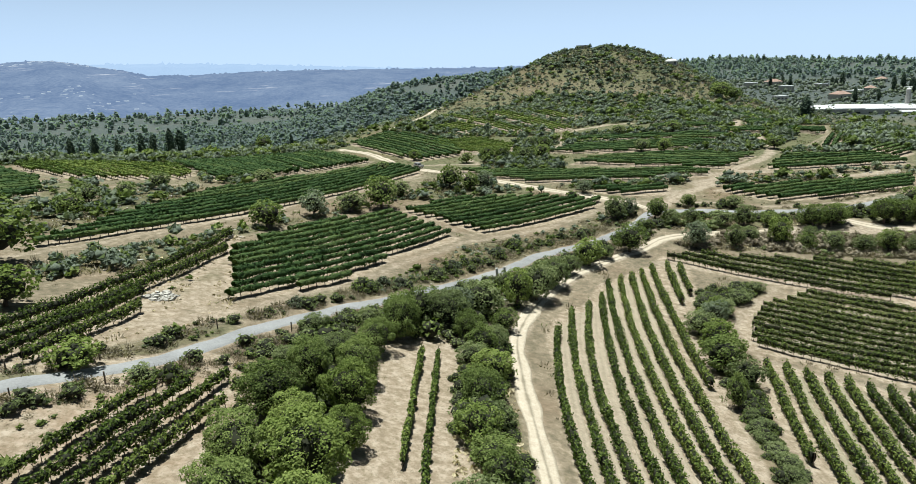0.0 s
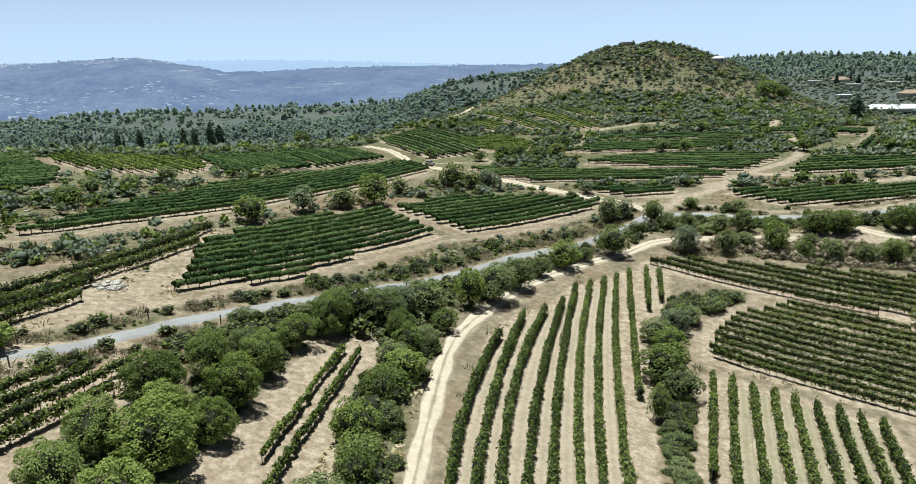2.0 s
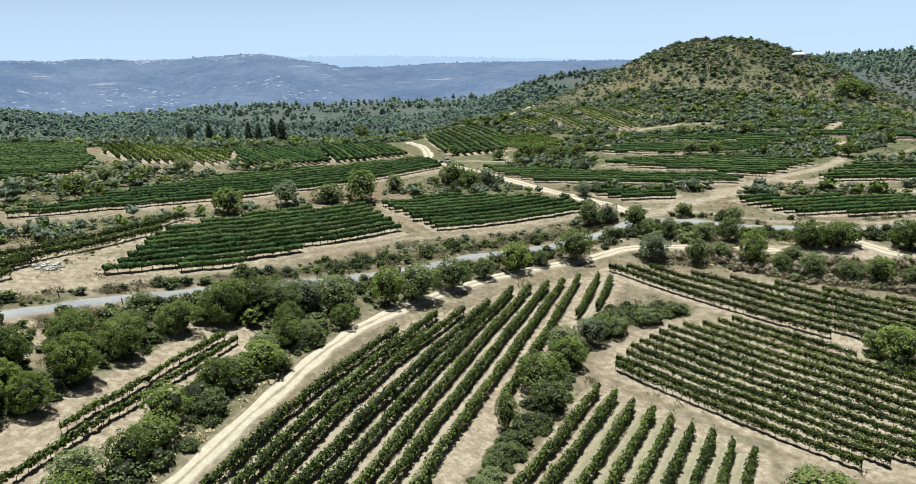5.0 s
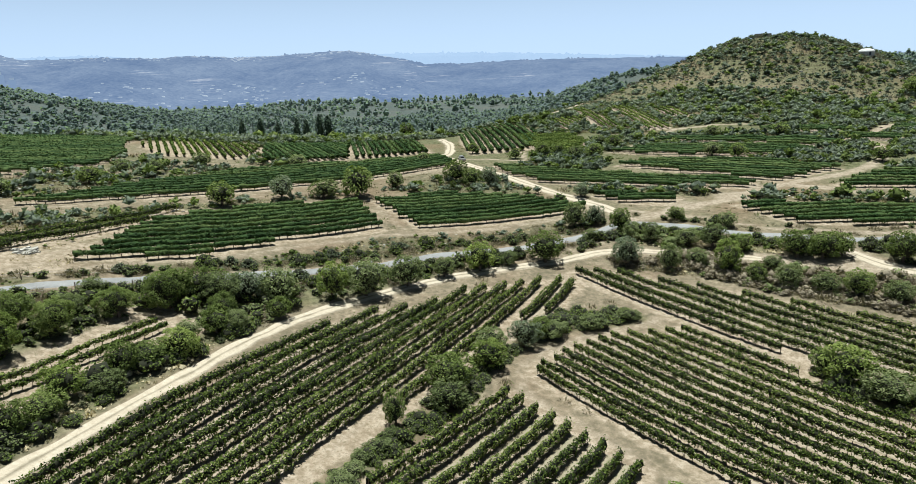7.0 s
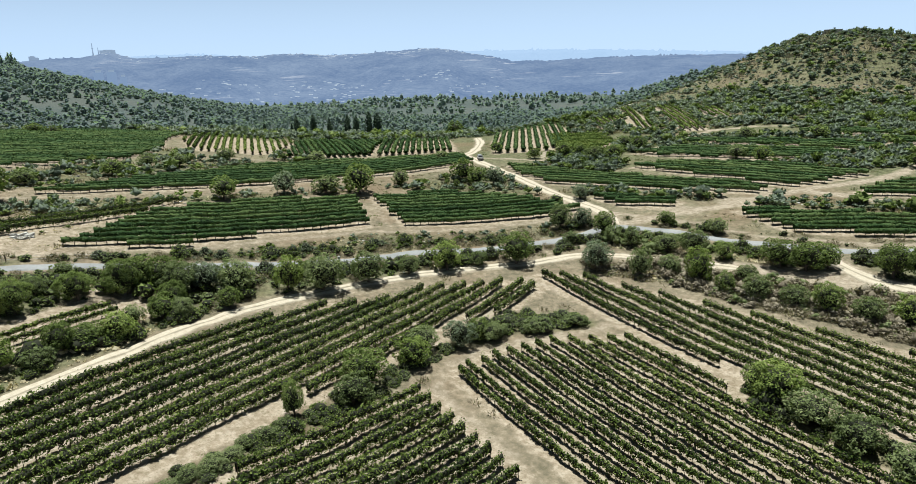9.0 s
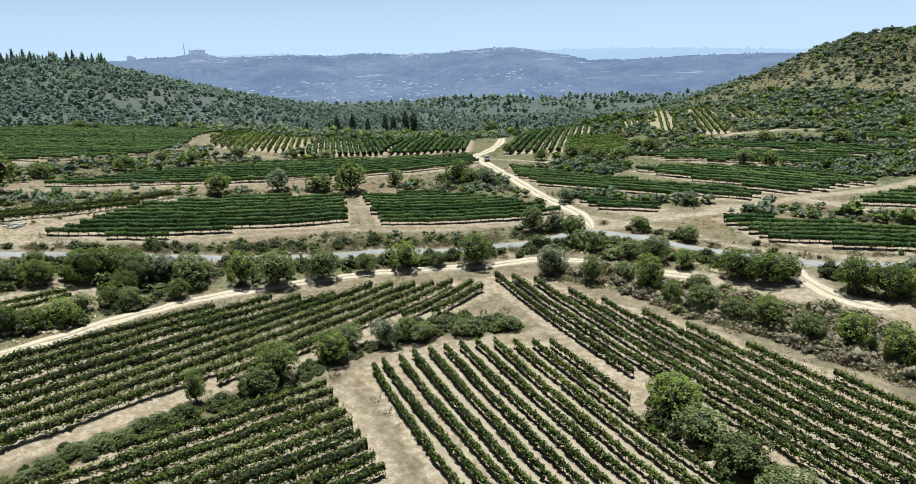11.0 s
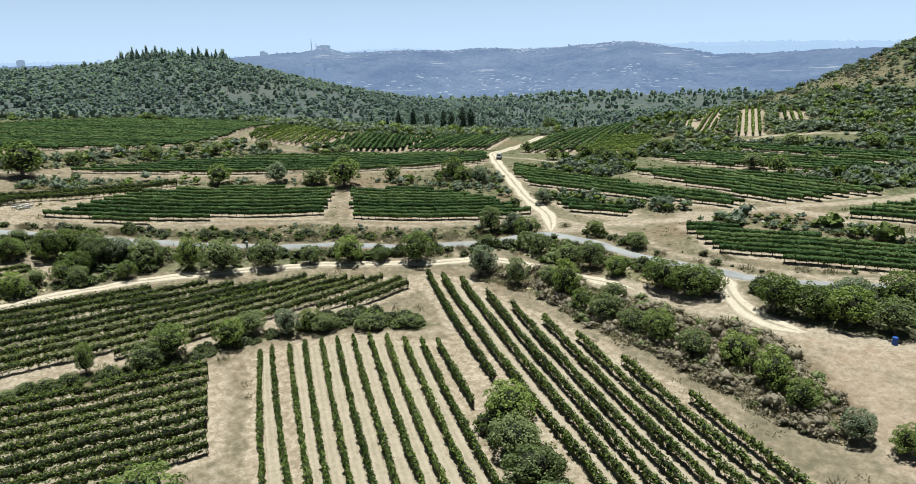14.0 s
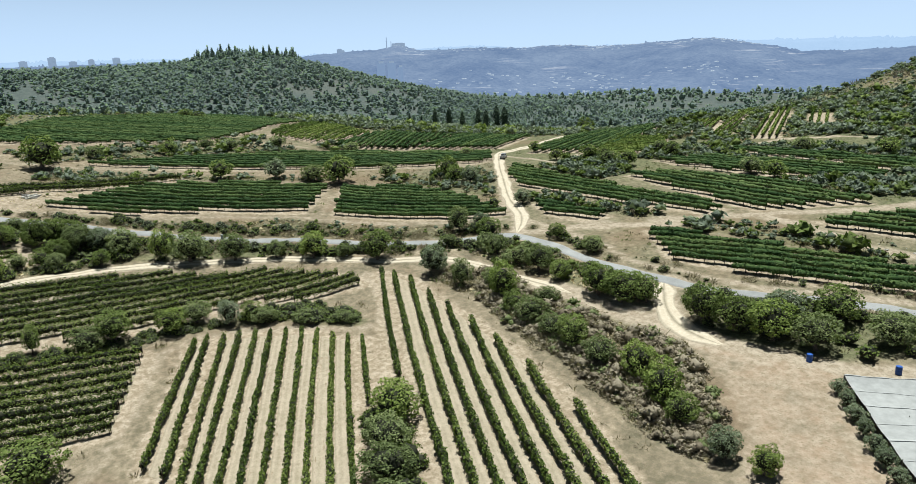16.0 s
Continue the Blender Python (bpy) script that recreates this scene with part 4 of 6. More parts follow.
def vine_row(head, foot, bow, dense, leaf, mat, label, group, posts, height=2.1, width=0.40, middle=0.66, reach=0.255):
    head, foot = np.array(head, float), np.array(foot, float)
    d = foot - head
    length = float(np.hypot(*d))
    if length < 4:
        return
    d /= length
    side = np.array([d[1], -d[0]])
    n = max(6, int(length / (0.47 if posts else 1.0)))
    u = np.linspace(0, 1, n)
    line = head + u[:, None] * d * length + (4 * u * (1 - u))[:, None] * side * bow
    line = line + side * (0.10 * rng.normal(size=(n, 1)))
    z = land(line[:, 0], line[:, 1])
    vigour = 1 + 0.16 * np.sin(u * length / 3.1 + rng.uniform(0, 6)) + 0.13 * rng.normal(size=n).clip(-1.6, 1.6)
    bunch = 1 + (0.22 if posts else 0.1) * np.cos(u * length / 1.4 * 2 * np.pi)
    vigour = vigour * bunch
    mid_h = middle * height
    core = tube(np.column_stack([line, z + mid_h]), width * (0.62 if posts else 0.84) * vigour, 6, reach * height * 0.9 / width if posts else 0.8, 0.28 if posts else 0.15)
    m = int(length * dense)
    s = rng.uniform(0, 1, m)
    a = rng.uniform(0, 2 * np.pi, m)
    vg = np.interp(s, u, vigour)
    r = rng.uniform(0.72, 1.18, m) * vg if posts else rng.uniform(0.80, 1.20, m) * vg
    shoot = (rng.random(m) < 0.08) * rng.uniform(0.0, 0.32, m)
    out = np.cos(a) * width * r
    up = mid_h + np.sin(a) * reach * height * r + shoot * (np.sin(a) > 0)
    cx = np.interp(s, u, line[:, 0]) + side[0] * out
    cy = np.interp(s, u, line[:, 1]) + side[1] * out
    c = np.column_stack([cx, cy, np.interp(s, u, z) + up])
    nrm = np.column_stack([side[0] * np.cos(a), side[1] * np.cos(a), np.sin(a) * 0.9 + 0.35])
    row = tagged(new("vine_row"), label, "vine row", group)
    row.location = (head[0], head[1], z[0])
    base = np.array(row.location)
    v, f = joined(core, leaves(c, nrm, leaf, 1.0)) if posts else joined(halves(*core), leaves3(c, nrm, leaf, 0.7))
    # the core's faces come first; behind near leaves they carry the painted shade
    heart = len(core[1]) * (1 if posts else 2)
    part("foliage", quads("foliage", v - base, f, [mat, INNER_SHADE], True, np.arange(len(f)) < heart if posts else None), row)
    gap = 1.4 if posts else 2.0
    stems = np.stack([np.interp(np.arange(0.3, length, gap) / length, u, line[:, i]) for i in range(2)], 1)
    if posts:
        for px, py in stems:
            part("trunk", vine_trunk(), row, at=pose(px - base[0], py - base[1], land_at(px, py) - 0.05 - base[2], float(rng.normal(0, 5)), float(rng.normal(0, 5)), float(rng.uniform(0, 360))))
    else:
        v, f = prisms(stems, 0.9, 0.06, 0.05)
        tagged(part("vine_wood", quads("vine_wood", v - base, f, BARK), row, "thin dark vine trunks"), kind="stuff")
    if posts:
        for t in np.linspace(0, 1, max(2, int(length / 6.5))):
            px, py = (float(np.interp(t, u, line[:, i])) for i in range(2))
            tilt = rng.normal(0, 2.0, 2)
            part("post", vine_post(), row, at=pose(px - base[0], py - base[1], land_at(px, py) - 0.1 - base[2], tilt[0], tilt[1], 0))
    return row


def alley(a, b, mat):
    """The mown ground between two rows: two wheel lanes and a strawy middle."""
    (h0, f0, w0), (h1, f1, w1) = a, b
    h0, f0, h1, f1 = (np.array(p, float) for p in (h0, f0, h1, f1))
    if np.hypot(*(h1 - h0)) > 12 or np.hypot(*(f1 - f0)) > 6.5:
        return
    n = max(8, int(np.hypot(*(f0 - h0)) / 1.2))
    u = np.linspace(0.0, 1.0, n)[:, None]

    def run(h, f, w):
        d = (f - h) / np.hypot(*(f - h))
        return h + u * (f - h) + 4 * u * (1 - u) * np.array((d[1], -d[0])) * w

    p, q = run(h0, f0, w0), run(h1, f1, w1)
    t = np.array([0.14, 0.22, 0.32, 0.42, 0.50, 0.58, 0.68, 0.78, 0.86])[None] + 0.008 * rng.normal(size=(n, 9))
    px, py = p[:, :1] + t * (q - p)[:, :1], p[:, 1:] + t * (q - p)[:, 1:]
    pz = land(px, py) + np.array([-0.16, 0.05, 0.02, 0.05, 0.08, 0.05, 0.02, 0.05, -0.16])
    k = (np.arange(n - 1)[:, None] * 9 + np.arange(8)).ravel()
    me = quads("alley", np.stack([px, py, pz], -1).reshape(-1, 3), np.stack([k, k + 1, k + 10, k + 9], 1), mat, True)
    if sum(f.normal.z for f in me.polygons[:8]) < 0:
        me.flip_normals()
    across = np.tile(np.array([0.70, 0.60, 0.34, 0.50, 0.62, 0.50, 0.34, 0.60, 0.70], np.float32), n)
    me.attributes.new("across", "FLOAT", "POINT").data.foreach_set("value", across)
    tagged(new("alley", me), "mown straw-covered alley between vine rows", "ground", kind="structure")


for name, rows in NEAR_ROWS.items():
    if name not in ("roadside", "terrace_rows"):
        for a, b in zip(rows, rows[1:]):
            alley(a, b, GRASSY if name == "lower" else STRAWY)
    for head, foot, bow in rows:
        vine_row(head, foot, bow, 78, 0.23, VINE_YOUNG if name == "pair" else VINE_NEAR, "leafy green grapevine row on posts over straw-covered soil", name.replace("_", " ") + " vine rows", True, *((1.7, 0.27) if name == "pair" else (2.4, 0.48, 0.56, 0.35) if name in ("track_side", "lower", "terrace_rows") else (2.1, 0.35, 0.60, 0.29) if name == "middle_near" else (2.2, 0.40, 0.60, 0.30)))


def rows_in(poly, angle, spacing):
    """Straight rows that fill an outline."""
    a = radians(angle)
    d, n = np.array([math.cos(a), math.sin(a)]), np.array([-math.sin(a), math.cos(a)])
    p = np.array(poly)
    q = p @ n
    for k in np.arange(math.ceil(q.min() / spacing), math.floor(q.max() / spacing) + 1) * spacing:
        hits = []
        for i in range(len(p)):
            a0, a1 = q[i] - k, q[(i + 1) % len(p)] - k
            if a0 * a1 < 0:
                hits.append(float((p[i] + (p[(i + 1) % len(p)] - p[i]) * a0 / (a0 - a1)) @ d))
        hits.sort()
        for t0, t1 in zip(hits[::2], hits[1::2]):
            if t1 - t0 > 6:
                j = rng.uniform(-0.8, 0.8, 2)
                yield tuple(d * (t0 + j[0]) + n * k), tuple(d * (t1 + j[1]) + n * k)


YOUNG = {"saddle_west", "slope_a", "slope_b", "slope_c", "slope_g", "slope_h"}
for name, (poly, angle, spacing) in BLOCKS.items():
    near = name in ("middle", "round", "corner", "terrace_a", "terrace_b")
    for head, foot in rows_in(poly, angle, spacing):
        vine_row(head, foot, 0.0, 29 if near else 11, 0.34 if near else 0.43, VINE_YOUNG if name in YOUNG else VINE,
                 "young light-green vine row on pale terraced soil" if name in YOUNG else "dense dark-green vine row in a terraced block",
                 name.replace("_", " ") + " vine rows", False, 2.0, 0.74 if name not in YOUNG else 0.42)


# ---- trees and shrubs ----
def ball_quads(n=3):
    """A unit ball of quads, from a cube."""
    g = np.linspace(-1, 1, n + 1)
    a, b = np.meshgrid(g, g)
    a, b = a.ravel(), b.ravel()
    o = np.ones_like(a)
    vs, fs = [], []
    k = (np.arange(n)[:, None] * (n + 1) + np.arange(n)).ravel()
    f = np.stack([k, k + 1, k + n + 2, k + n + 1], 1)
    for i, side in enumerate(((a, b, o), (b, a, -o), (o, a, b), (-o, b, a), (b, o, a), (a, -o, b))):
        v = np.stack(side, 1)
        vs.append(v / np.linalg.norm(v, axis=1)[:, None])
        fs.append(f + i * len(a))
    return np.concatenate(vs), np.concatenate(fs)


DOME, KNOB = ball_quads(4), ball_quads(1)


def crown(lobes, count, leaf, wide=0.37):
    """A crown about one wide and one high: clumps of leaves on an uneven dome, over a core painted dark as inner shade.
    """
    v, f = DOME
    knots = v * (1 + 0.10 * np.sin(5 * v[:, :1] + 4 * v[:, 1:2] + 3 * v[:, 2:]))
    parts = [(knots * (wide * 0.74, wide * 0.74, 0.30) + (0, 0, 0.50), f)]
    tilt = rng.uniform(0, 6.28)
    for i in range(lobes):
        t = (i + 0.5) / lobes
        up = 1 - 1.72 * t
        a = i * 2.39996 + rng.uniform(-0.25, 0.25)
        ring = math.sqrt(max(0.0, 1 - up * up))
        lop = 1 + 0.13 * math.sin(2 * a + tilt) + 0.09 * math.sin(3 * a - tilt)
        d0 = np.array((ring * math.cos(a), ring * math.sin(a), up))
        c = d0 * (wide * lop, wide * lop, 0.38) * rng.uniform(0.80, 1.06) + (0, 0, 0.54)
        r = rng.uniform(0.095, 0.175)
        m = int(count / lobes * (r / 0.135) ** 2)
        d = rng.normal(size=(m, 3)) + 0.75 * d0 + (0, 0, 0.15)
        d /= np.linalg.norm(d, axis=1)[:, None]
        p = c + d * (r * rng.uniform(0.72, 1.10, (m, 1))) * (1, 1, 0.85)
        parts.append(leaves(p, d + (0, 0, 0.45), leaf, 0.5))
    v, f = joined(*parts)
    return v, f, np.arange(len(f)) < len(DOME[1])


def limbs(count, low, reach):
    """A tapered trunk, with limbs that rise from it into the crown."""
    parts = []

    def limb(p0, p1, r0, r1):
        p0, p1 = np.array(p0), np.array(p1)
        d = p1 - p0
        a = np.cross(d, (0.3, 0.7, 0.1))
        a /= np.linalg.norm(a)
        b = np.cross(d, a)
        b /= np.linalg.norm(b)
        ring = np.arange(6) / 6 * 2 * np.pi
        vs = []
        for t, r in ((0, r0), (0.5, (r0 + r1) / 2), (1, r1)):
            m = p0 + d * t + (0.03 * rng.normal(size=3) if t == 0.5 else 0)
            vs.append(m + r * (np.cos(ring)[:, None] * a + np.sin(ring)[:, None] * b))
        v = np.concatenate(vs)
        i, j = np.arange(2)[:, None] * 6, np.arange(6)
        parts.append((v, np.stack([i + j, i + (j + 1) % 6, i + 6 + (j + 1) % 6, i + 6 + j], -1).reshape(-1, 4)))

    limb((0, 0, -0.05), (0.01, 0, low), 0.050, 0.036)
    for i in range(count):
        a = i * 2.4 + 0.4
        limb((0.01, 0, low * rng.uniform(0.7, 1.0)), (reach * math.cos(a), reach * math.sin(a), low + rng.uniform(0.2, 0.5)), 0.026, 0.008)
    return joined(*parts)


TREE_KINDS = {}
for kind, mat, lobes in (("oak", OAK, 34), ("almond", ALMOND, 30), ("olive", OLIVE, 30), ("broad", OAK, 44), ("bush", SCRUB, 32)):
    for fine, count, leaf in ((2, 6000, 0.025), (1, 2000, 0.038), (0, 800, 0.058)):
        TREE_KINDS[kind, fine] = []
        for i in range(3):
            v, f, inner = crown(lobes, count, leaf, 0.38 if kind != "olive" else 0.34)
            w, g = limbs(5, 0.28, 0.28)
            TREE_KINDS[kind, fine].append((quads("crown", v, f, [mat, INNER_SHADE], True, inner), quads("trunk", w, g, BARK, True)))
TREE_LABEL = {
    "oak": "dark green rounded oak tree among scrub",
    "almond": "light green spreading almond tree",
    "olive": "grey-green olive tree beside a field",
    "broad": "large dark oak with a broad crown and shade beneath",
    "bush": "dense dull-green bushy tree",
}


def tree(kind, x, y, width, height, group="trees among the vineyards", fine=1):
    crown_me, trunk_me = TREE_KINDS[kind, fine][int(rng.integers(3))]
    root = tagged(new(kind + "_tree" if kind not in ("broad", "bush") else {"broad": "oak_tree", "bush": "bushy_tree"}[kind]), TREE_LABEL[kind], "tree", group)
    lop = float(rng.uniform(0.86, 1.16))
    root.matrix_basis = pose(x, y, land_at(x, y) - 0.15, float(rng.normal(0, 3)), float(rng.normal(0, 3)), float(rng.uniform(0, 360))) @ Matrix.Diagonal((width * lop, width / lop, height, 1))
    part("trunk", trunk_me, root)
    part("crown", crown_me, root)
    return root


GROVE = [
    ("oak", -21.7, 56.6, 6.9, 5.7), ("oak", -20.8, 66, 7.6, 7.0), ("oak", -18.6, 75, 6.6, 6.8), ("almond", -13.2, 69.5, 6.2, 7.0), ("almond", -15.5, 56, 9.0, 7.2),
    ("almond", -12.6, 62, 5.2, 5.2), ("oak", -13.6, 78.5, 6.2, 6.6), ("oak", -12.3, 88.5, 6.2, 5.8), ("oak", -9.6, 96.4, 7.1, 7.4), ("bush", -3.6, 102.6, 8.4, 6.6),
    ("oak", 0.6, 98, 5.5, 5.4), ("bush", 4.0, 97, 4.6, 4.2), ("oak", -20.0, 48, 7.2, 6.4), ("almond", -14.0, 47, 7.0, 6.2), ("bush", -17.5, 84, 5.2, 4.2),
    ("almond", -17.5, 61.5, 6.2, 6.2), ("bush", -23.5, 80.5, 3.6, 2.6),
]
GULLY = [
    ("oak", 39.8, 158.0, 8.2, 7.6), ("almond", 28.2, 147.6, 7.2, 7.0), ("bush", 18.0, 131.8, 7.2, 7.0), ("bush", 13.6, 123.2, 8.4, 8.0), ("almond", 9.4, 117.6, 6.0, 8.0),
    ("bush", 2.4, 111.0, 8.2, 6.8), ("olive", -2.0, 107.0, 7.4, 6.2), ("oak", -6.8, 103.0, 6.5, 7.0), ("oak", -10.2, 99.5, 6.5, 6.6), ("bush", -15.0, 99, 4.0, 3.0),
    ("bush", 22.5, 140.5, 5.0, 4.6), ("bush", 33.0, 153.0, 4.4, 3.6), ("oak", 6.5, 105.5, 4.6, 4.2), ("bush", -22.0, 92.0, 4.4, 3.2), ("bush", 8.0, 126.0, 4.4, 4.4),
]
BANK = [
    ("olive", 57.4, 162.2, 7.6, 7.4), ("bush", 66.8, 162.4, 5.0, 7.0), ("almond", 78.4, 163.8, 7.0, 8.4), ("bush", 72.0, 166.5, 5.4, 4.6), ("oak", 84.0, 161.5, 5.4, 4.6),
    ("bush", 90.0, 160.5, 6.4, 5.6), ("bush", 96.5, 159.0, 6.0, 5.0), ("oak", 102.0, 158.4, 6.4, 6.6), ("bush", 108.5, 157.5, 6.0, 5.4), ("almond", 115.0, 158.4, 6.6, 6.4),
    ("almond", 121.6, 155.6, 7.0, 6.8), ("oak", 126.8, 152.8, 5.2, 5.4), ("olive", 134.6, 150.4, 5.0, 5.0), ("almond", 139.8, 150.8, 4.4, 4.4), ("bush", 87.0, 167.0, 5.0, 4.0),
    ("oak", 92.0, 175.6, 7.6, 7.0), ("oak", 97.4, 176.0, 8.2, 7.2), ("oak", 101.0, 178.4, 6.2, 6.0), ("oak", 112.6, 178.2, 7.8, 7.8), ("oak", 117.8, 179.4, 7.6, 7.2),
]
LANE_EAST = [
    ("almond", 124.0, 180.0, 8.4, 6.8), ("bush", 130.2, 181.6, 7.2, 6.2), ("oak", 128.6, 191.0, 8.6, 6.8), ("bush", 137.0, 189.4, 7.4, 5.6), ("olive", 122.0, 187.0, 7.0, 5.6),
    ("bush", 74.4, 177.0, 6.2, 6.2), ("bush", 77.3, 190.6, 5.2, 4.2), ("oak", 64.6, 192.2, 4.4, 4.0), ("oak", 52.4, 181.0, 6.6, 6.6), ("bush", 55.5, 178.0, 5.2, 4.6),
    ("bush", 41.2, 181.4, 6.4, 7.0), ("olive", 45.4, 184.6, 5.4, 5.2), ("olive", 37.1, 206.0, 6.0, 4.4), ("bush", 69.0, 176.8, 6.0, 4.8), ("oak", 81.0, 176.6, 4.8, 4.4),
    ("bush", 148.0, 188.0, 7.0, 5.0), ("bush", 60.5, 177.0, 5.0, 5.2), ("bush", 47.0, 173.8, 4.2, 3.4),
]
DIVIDE = [
    ("oak", 40.8, 101.0, 7.6, 6.6), ("bush", 42.6, 95.8, 6.6, 5.2), ("oak", 38.2, 87.8, 3.2, 5.8), ("almond", 43.6, 110.4, 6.6, 5.4), ("olive", 46.4, 120.4, 5.6, 5.4),
    ("bush", 42.0, 115.6, 6.2, 4.8), ("bush", 50.5, 126.0, 5.2, 3.6), ("bush", 56.0, 132.5, 5.4, 3.0), ("bush", 61.5, 138.0, 4.6, 2.6), ("oak", 48.0, 124.5, 4.4, 4.8),
    ("almond", 97.0, 127.0, 8.2, 6.8), ("bush", 101.8, 122.8, 7.4, 5.4), ("bush", 107.8, 119.2, 7.8, 5.6), ("bush", 114.5, 115.6, 7.6, 5.2), ("oak", 94.0, 129.6, 4.6, 4.4),
    ("oak", 76.0, 83.4, 9.6, 6.6), ("bush", 82.5, 78.0, 6.0, 4.2),
]
STRIP_TREES = [(("oak", "almond", "bush", "oak")[i % 4], 2.0 + 1.5 * math.sin(i * 2.3), 46.0 + 4.4 * i, 5.6 + 0.8 * math.sin(i * 1.7), 4.3 + 0.9 * math.sin(i * 2.9)) for i in range(12)]
HEDGE = [("bush", 37.0 + 0.05 * 3.0 * i + 0.4 * math.sin(i * 1.9), 52.0 + 3.0 * i, 3.5 + 0.5 * math.sin(i * 2.7), 1.7 + 0.25 * math.sin(i * 1.3)) for i in range(12)]
WEST = [
    ("broad", -75.8, 105.0, 13.5, 11.0), ("almond", -61.8, 87.0, 7.2, 6.2), ("almond", -44.0, 70.6, 6.4, 3.8), ("bush", -36.2, 69.4, 3.8, 2.6), ("olive", -36.8, 165.6, 8.4, 7.2),
    ("oak", -44.2, 150.2, 8.6, 7.0), ("bush", -28.9, 175.0, 8.2, 5.8), ("broad", -21.8, 181.2, 10.8, 9.6), ("bush", -18.0, 196.4, 6.4, 5.4), ("oak", -3.6, 210.6, 7.6, 7.6),
    ("oak", 2.4, 209.2, 6.6, 6.0), ("olive", 7.0, 211.6, 6.6, 6.0), ("bush", -83.2, 186.0, 6.8, 4.9), ("oak", -1.4, 202.6, 2.2, 3.2), ("bush", -85.0, 108.0, 7.0, 5.2),
    ("bush", -88.0, 122.0, 6.4, 4.6), ("oak", -86.0, 146.0, 7.0, 5.2), ("bush", -89.0, 160.0, 6.2, 4.8), ("bush", -84.0, 168.0, 6.0, 4.6),
]
NORTH = [
    ("oak", -192.0, 182.0, 9.0, 4.6), ("oak", -184.0, 186.0, 8.0, 4.4), ("oak", 10.0, 262.0, 6.5, 5.2), ("oak", 16.0, 262.5, 6.0, 4.8), ("oak", 30.5, 258.0, 7.2, 6.2),
    ("bush", 24.0, 256.0, 7.0, 5.4), ("oak", 34.0, 276.0, 7.2, 6.0), ("bush", 28.0, 278.0, 6.8, 5.4), ("oak", 78.0, 262.0, 6.6, 5.6), ("bush", 70.0, 264.0, 7.0, 5.2),
    ("oak", 120.0, 262.0, 6.0, 5.0), ("broad", 156.0, 416.0, 13.0, 10.0), ("broad", 166.0, 421.0, 10.0, 8.0), ("bush", -27.0, 236.0, 5.0, 4.0), ("oak", -18.0, 262.0, 5.6, 4.6),
    ("oak", 2.0, 254.0, 5.4, 4.4), ("bush", -60.0, 206.0, 7.0, 4.4), ("bush", 68.0, 296.0, 6.5, 5.0), ("oak", 92.0, 298.0, 6.5, 5.4), ("broad", -113.0, 392.0, 11.0, 11.5),
]
for stand in (GROVE, STRIP_TREES, HEDGE, GULLY, BANK, LANE_EAST, DIVIDE, WEST, NORTH):
    for kind, x_, y_, w_, h_ in stand:
        k = 0.92 if stand is BANK else 0.98
        tree(kind, x_, y_, w_ * k, h_ * k, fine=2 if stand is GROVE else 1 if stand in (GULLY, BANK, LANE_EAST, DIVIDE, STRIP_TREES, HEDGE) else 0)

CY_V, CY_F = [], []
for i in range(2):
    n = 11
    t = np.linspace(0, 1, n)
    path = np.column_stack([0.012 * rng.normal(size=n), 0.012 * rng.normal(size=n), 0.04 + t * 0.96])
    r = 0.13 * np.sin(np.pi * np.clip(t * 0.86 + 0.12, 0, 1)) ** 0.7 + 0.004
    ring = np.arange(8) / 8 * 2 * np.pi
    rr = r[:, None] * (1 + 0.2 * rng.normal(size=(n, 8)).clip(-1.5, 1.5))
    v = np.stack([path[:, :1] + np.cos(ring) * rr * 0.8, path[:, 1:2] + np.sin(ring) * rr * 0.8, np.broadcast_to(path[:, 2:], (n, 8))], -1).reshape(-1, 3)
    a, b = np.arange(n - 1)[:, None] * 8, np.arange(8)
    f = np.stack([a + b, a + (b + 1) % 8, a + 8 + (b + 1) % 8, a + 8 + b], -1).reshape(-1, 4)
    m = 420
    h, an = rng.uniform(0, 1, m), rng.uniform(0, 2 * np.pi, m)
    q = np.interp(h, t, r) * rng.uniform(0.8, 1.3, m)
    p = np.column_stack([np.cos(an) * q, np.sin(an) * q, 0.04 + h * 0.97])
    CY_V.append(quads("crown", *joined((v, f), leaves(p, np.column_stack([np.cos(an), np.sin(an), 0.8 * np.ones(m)]), 0.045, 0.4)), CYPRESS))


def cypress(x, y, height, width=1.0):
    root = tagged(new("cypress_tree"), "tall dark cypress tree at the valley edge", "tree", "cypresses")
    root.matrix_basis = pose(x, y, land_at(x, y) - 0.2, 0, 0, float(rng.uniform(0, 360))) @ Matrix.Diagonal((height * width, height * width, height, 1))
    me = rod(0.022, 0.016, 0.14, 7)
    part("trunk", (me, BARK), root)
    part("crown", CY_V[int(rng.integers(2))], root)


for x_, y_, h_, w_ in ((-193, 338, 14, 1.0), (-183, 342, 15, 1.0), (-173, 345, 13, 0.9), (-163, 350, 15, 1.1), (-158, 352, 14, 1.1), (-150, 354, 17, 1.0), (-146, 357, 16, 1.2), (-214, 332, 10, 0.8), (-176, 316, 8, 0.8), (-136, 372, 9, 0.9), (-98, 398, 9, 1.0), (184, 368, 13, 1.9)):
    cypress(x_, y_, h_, w_)


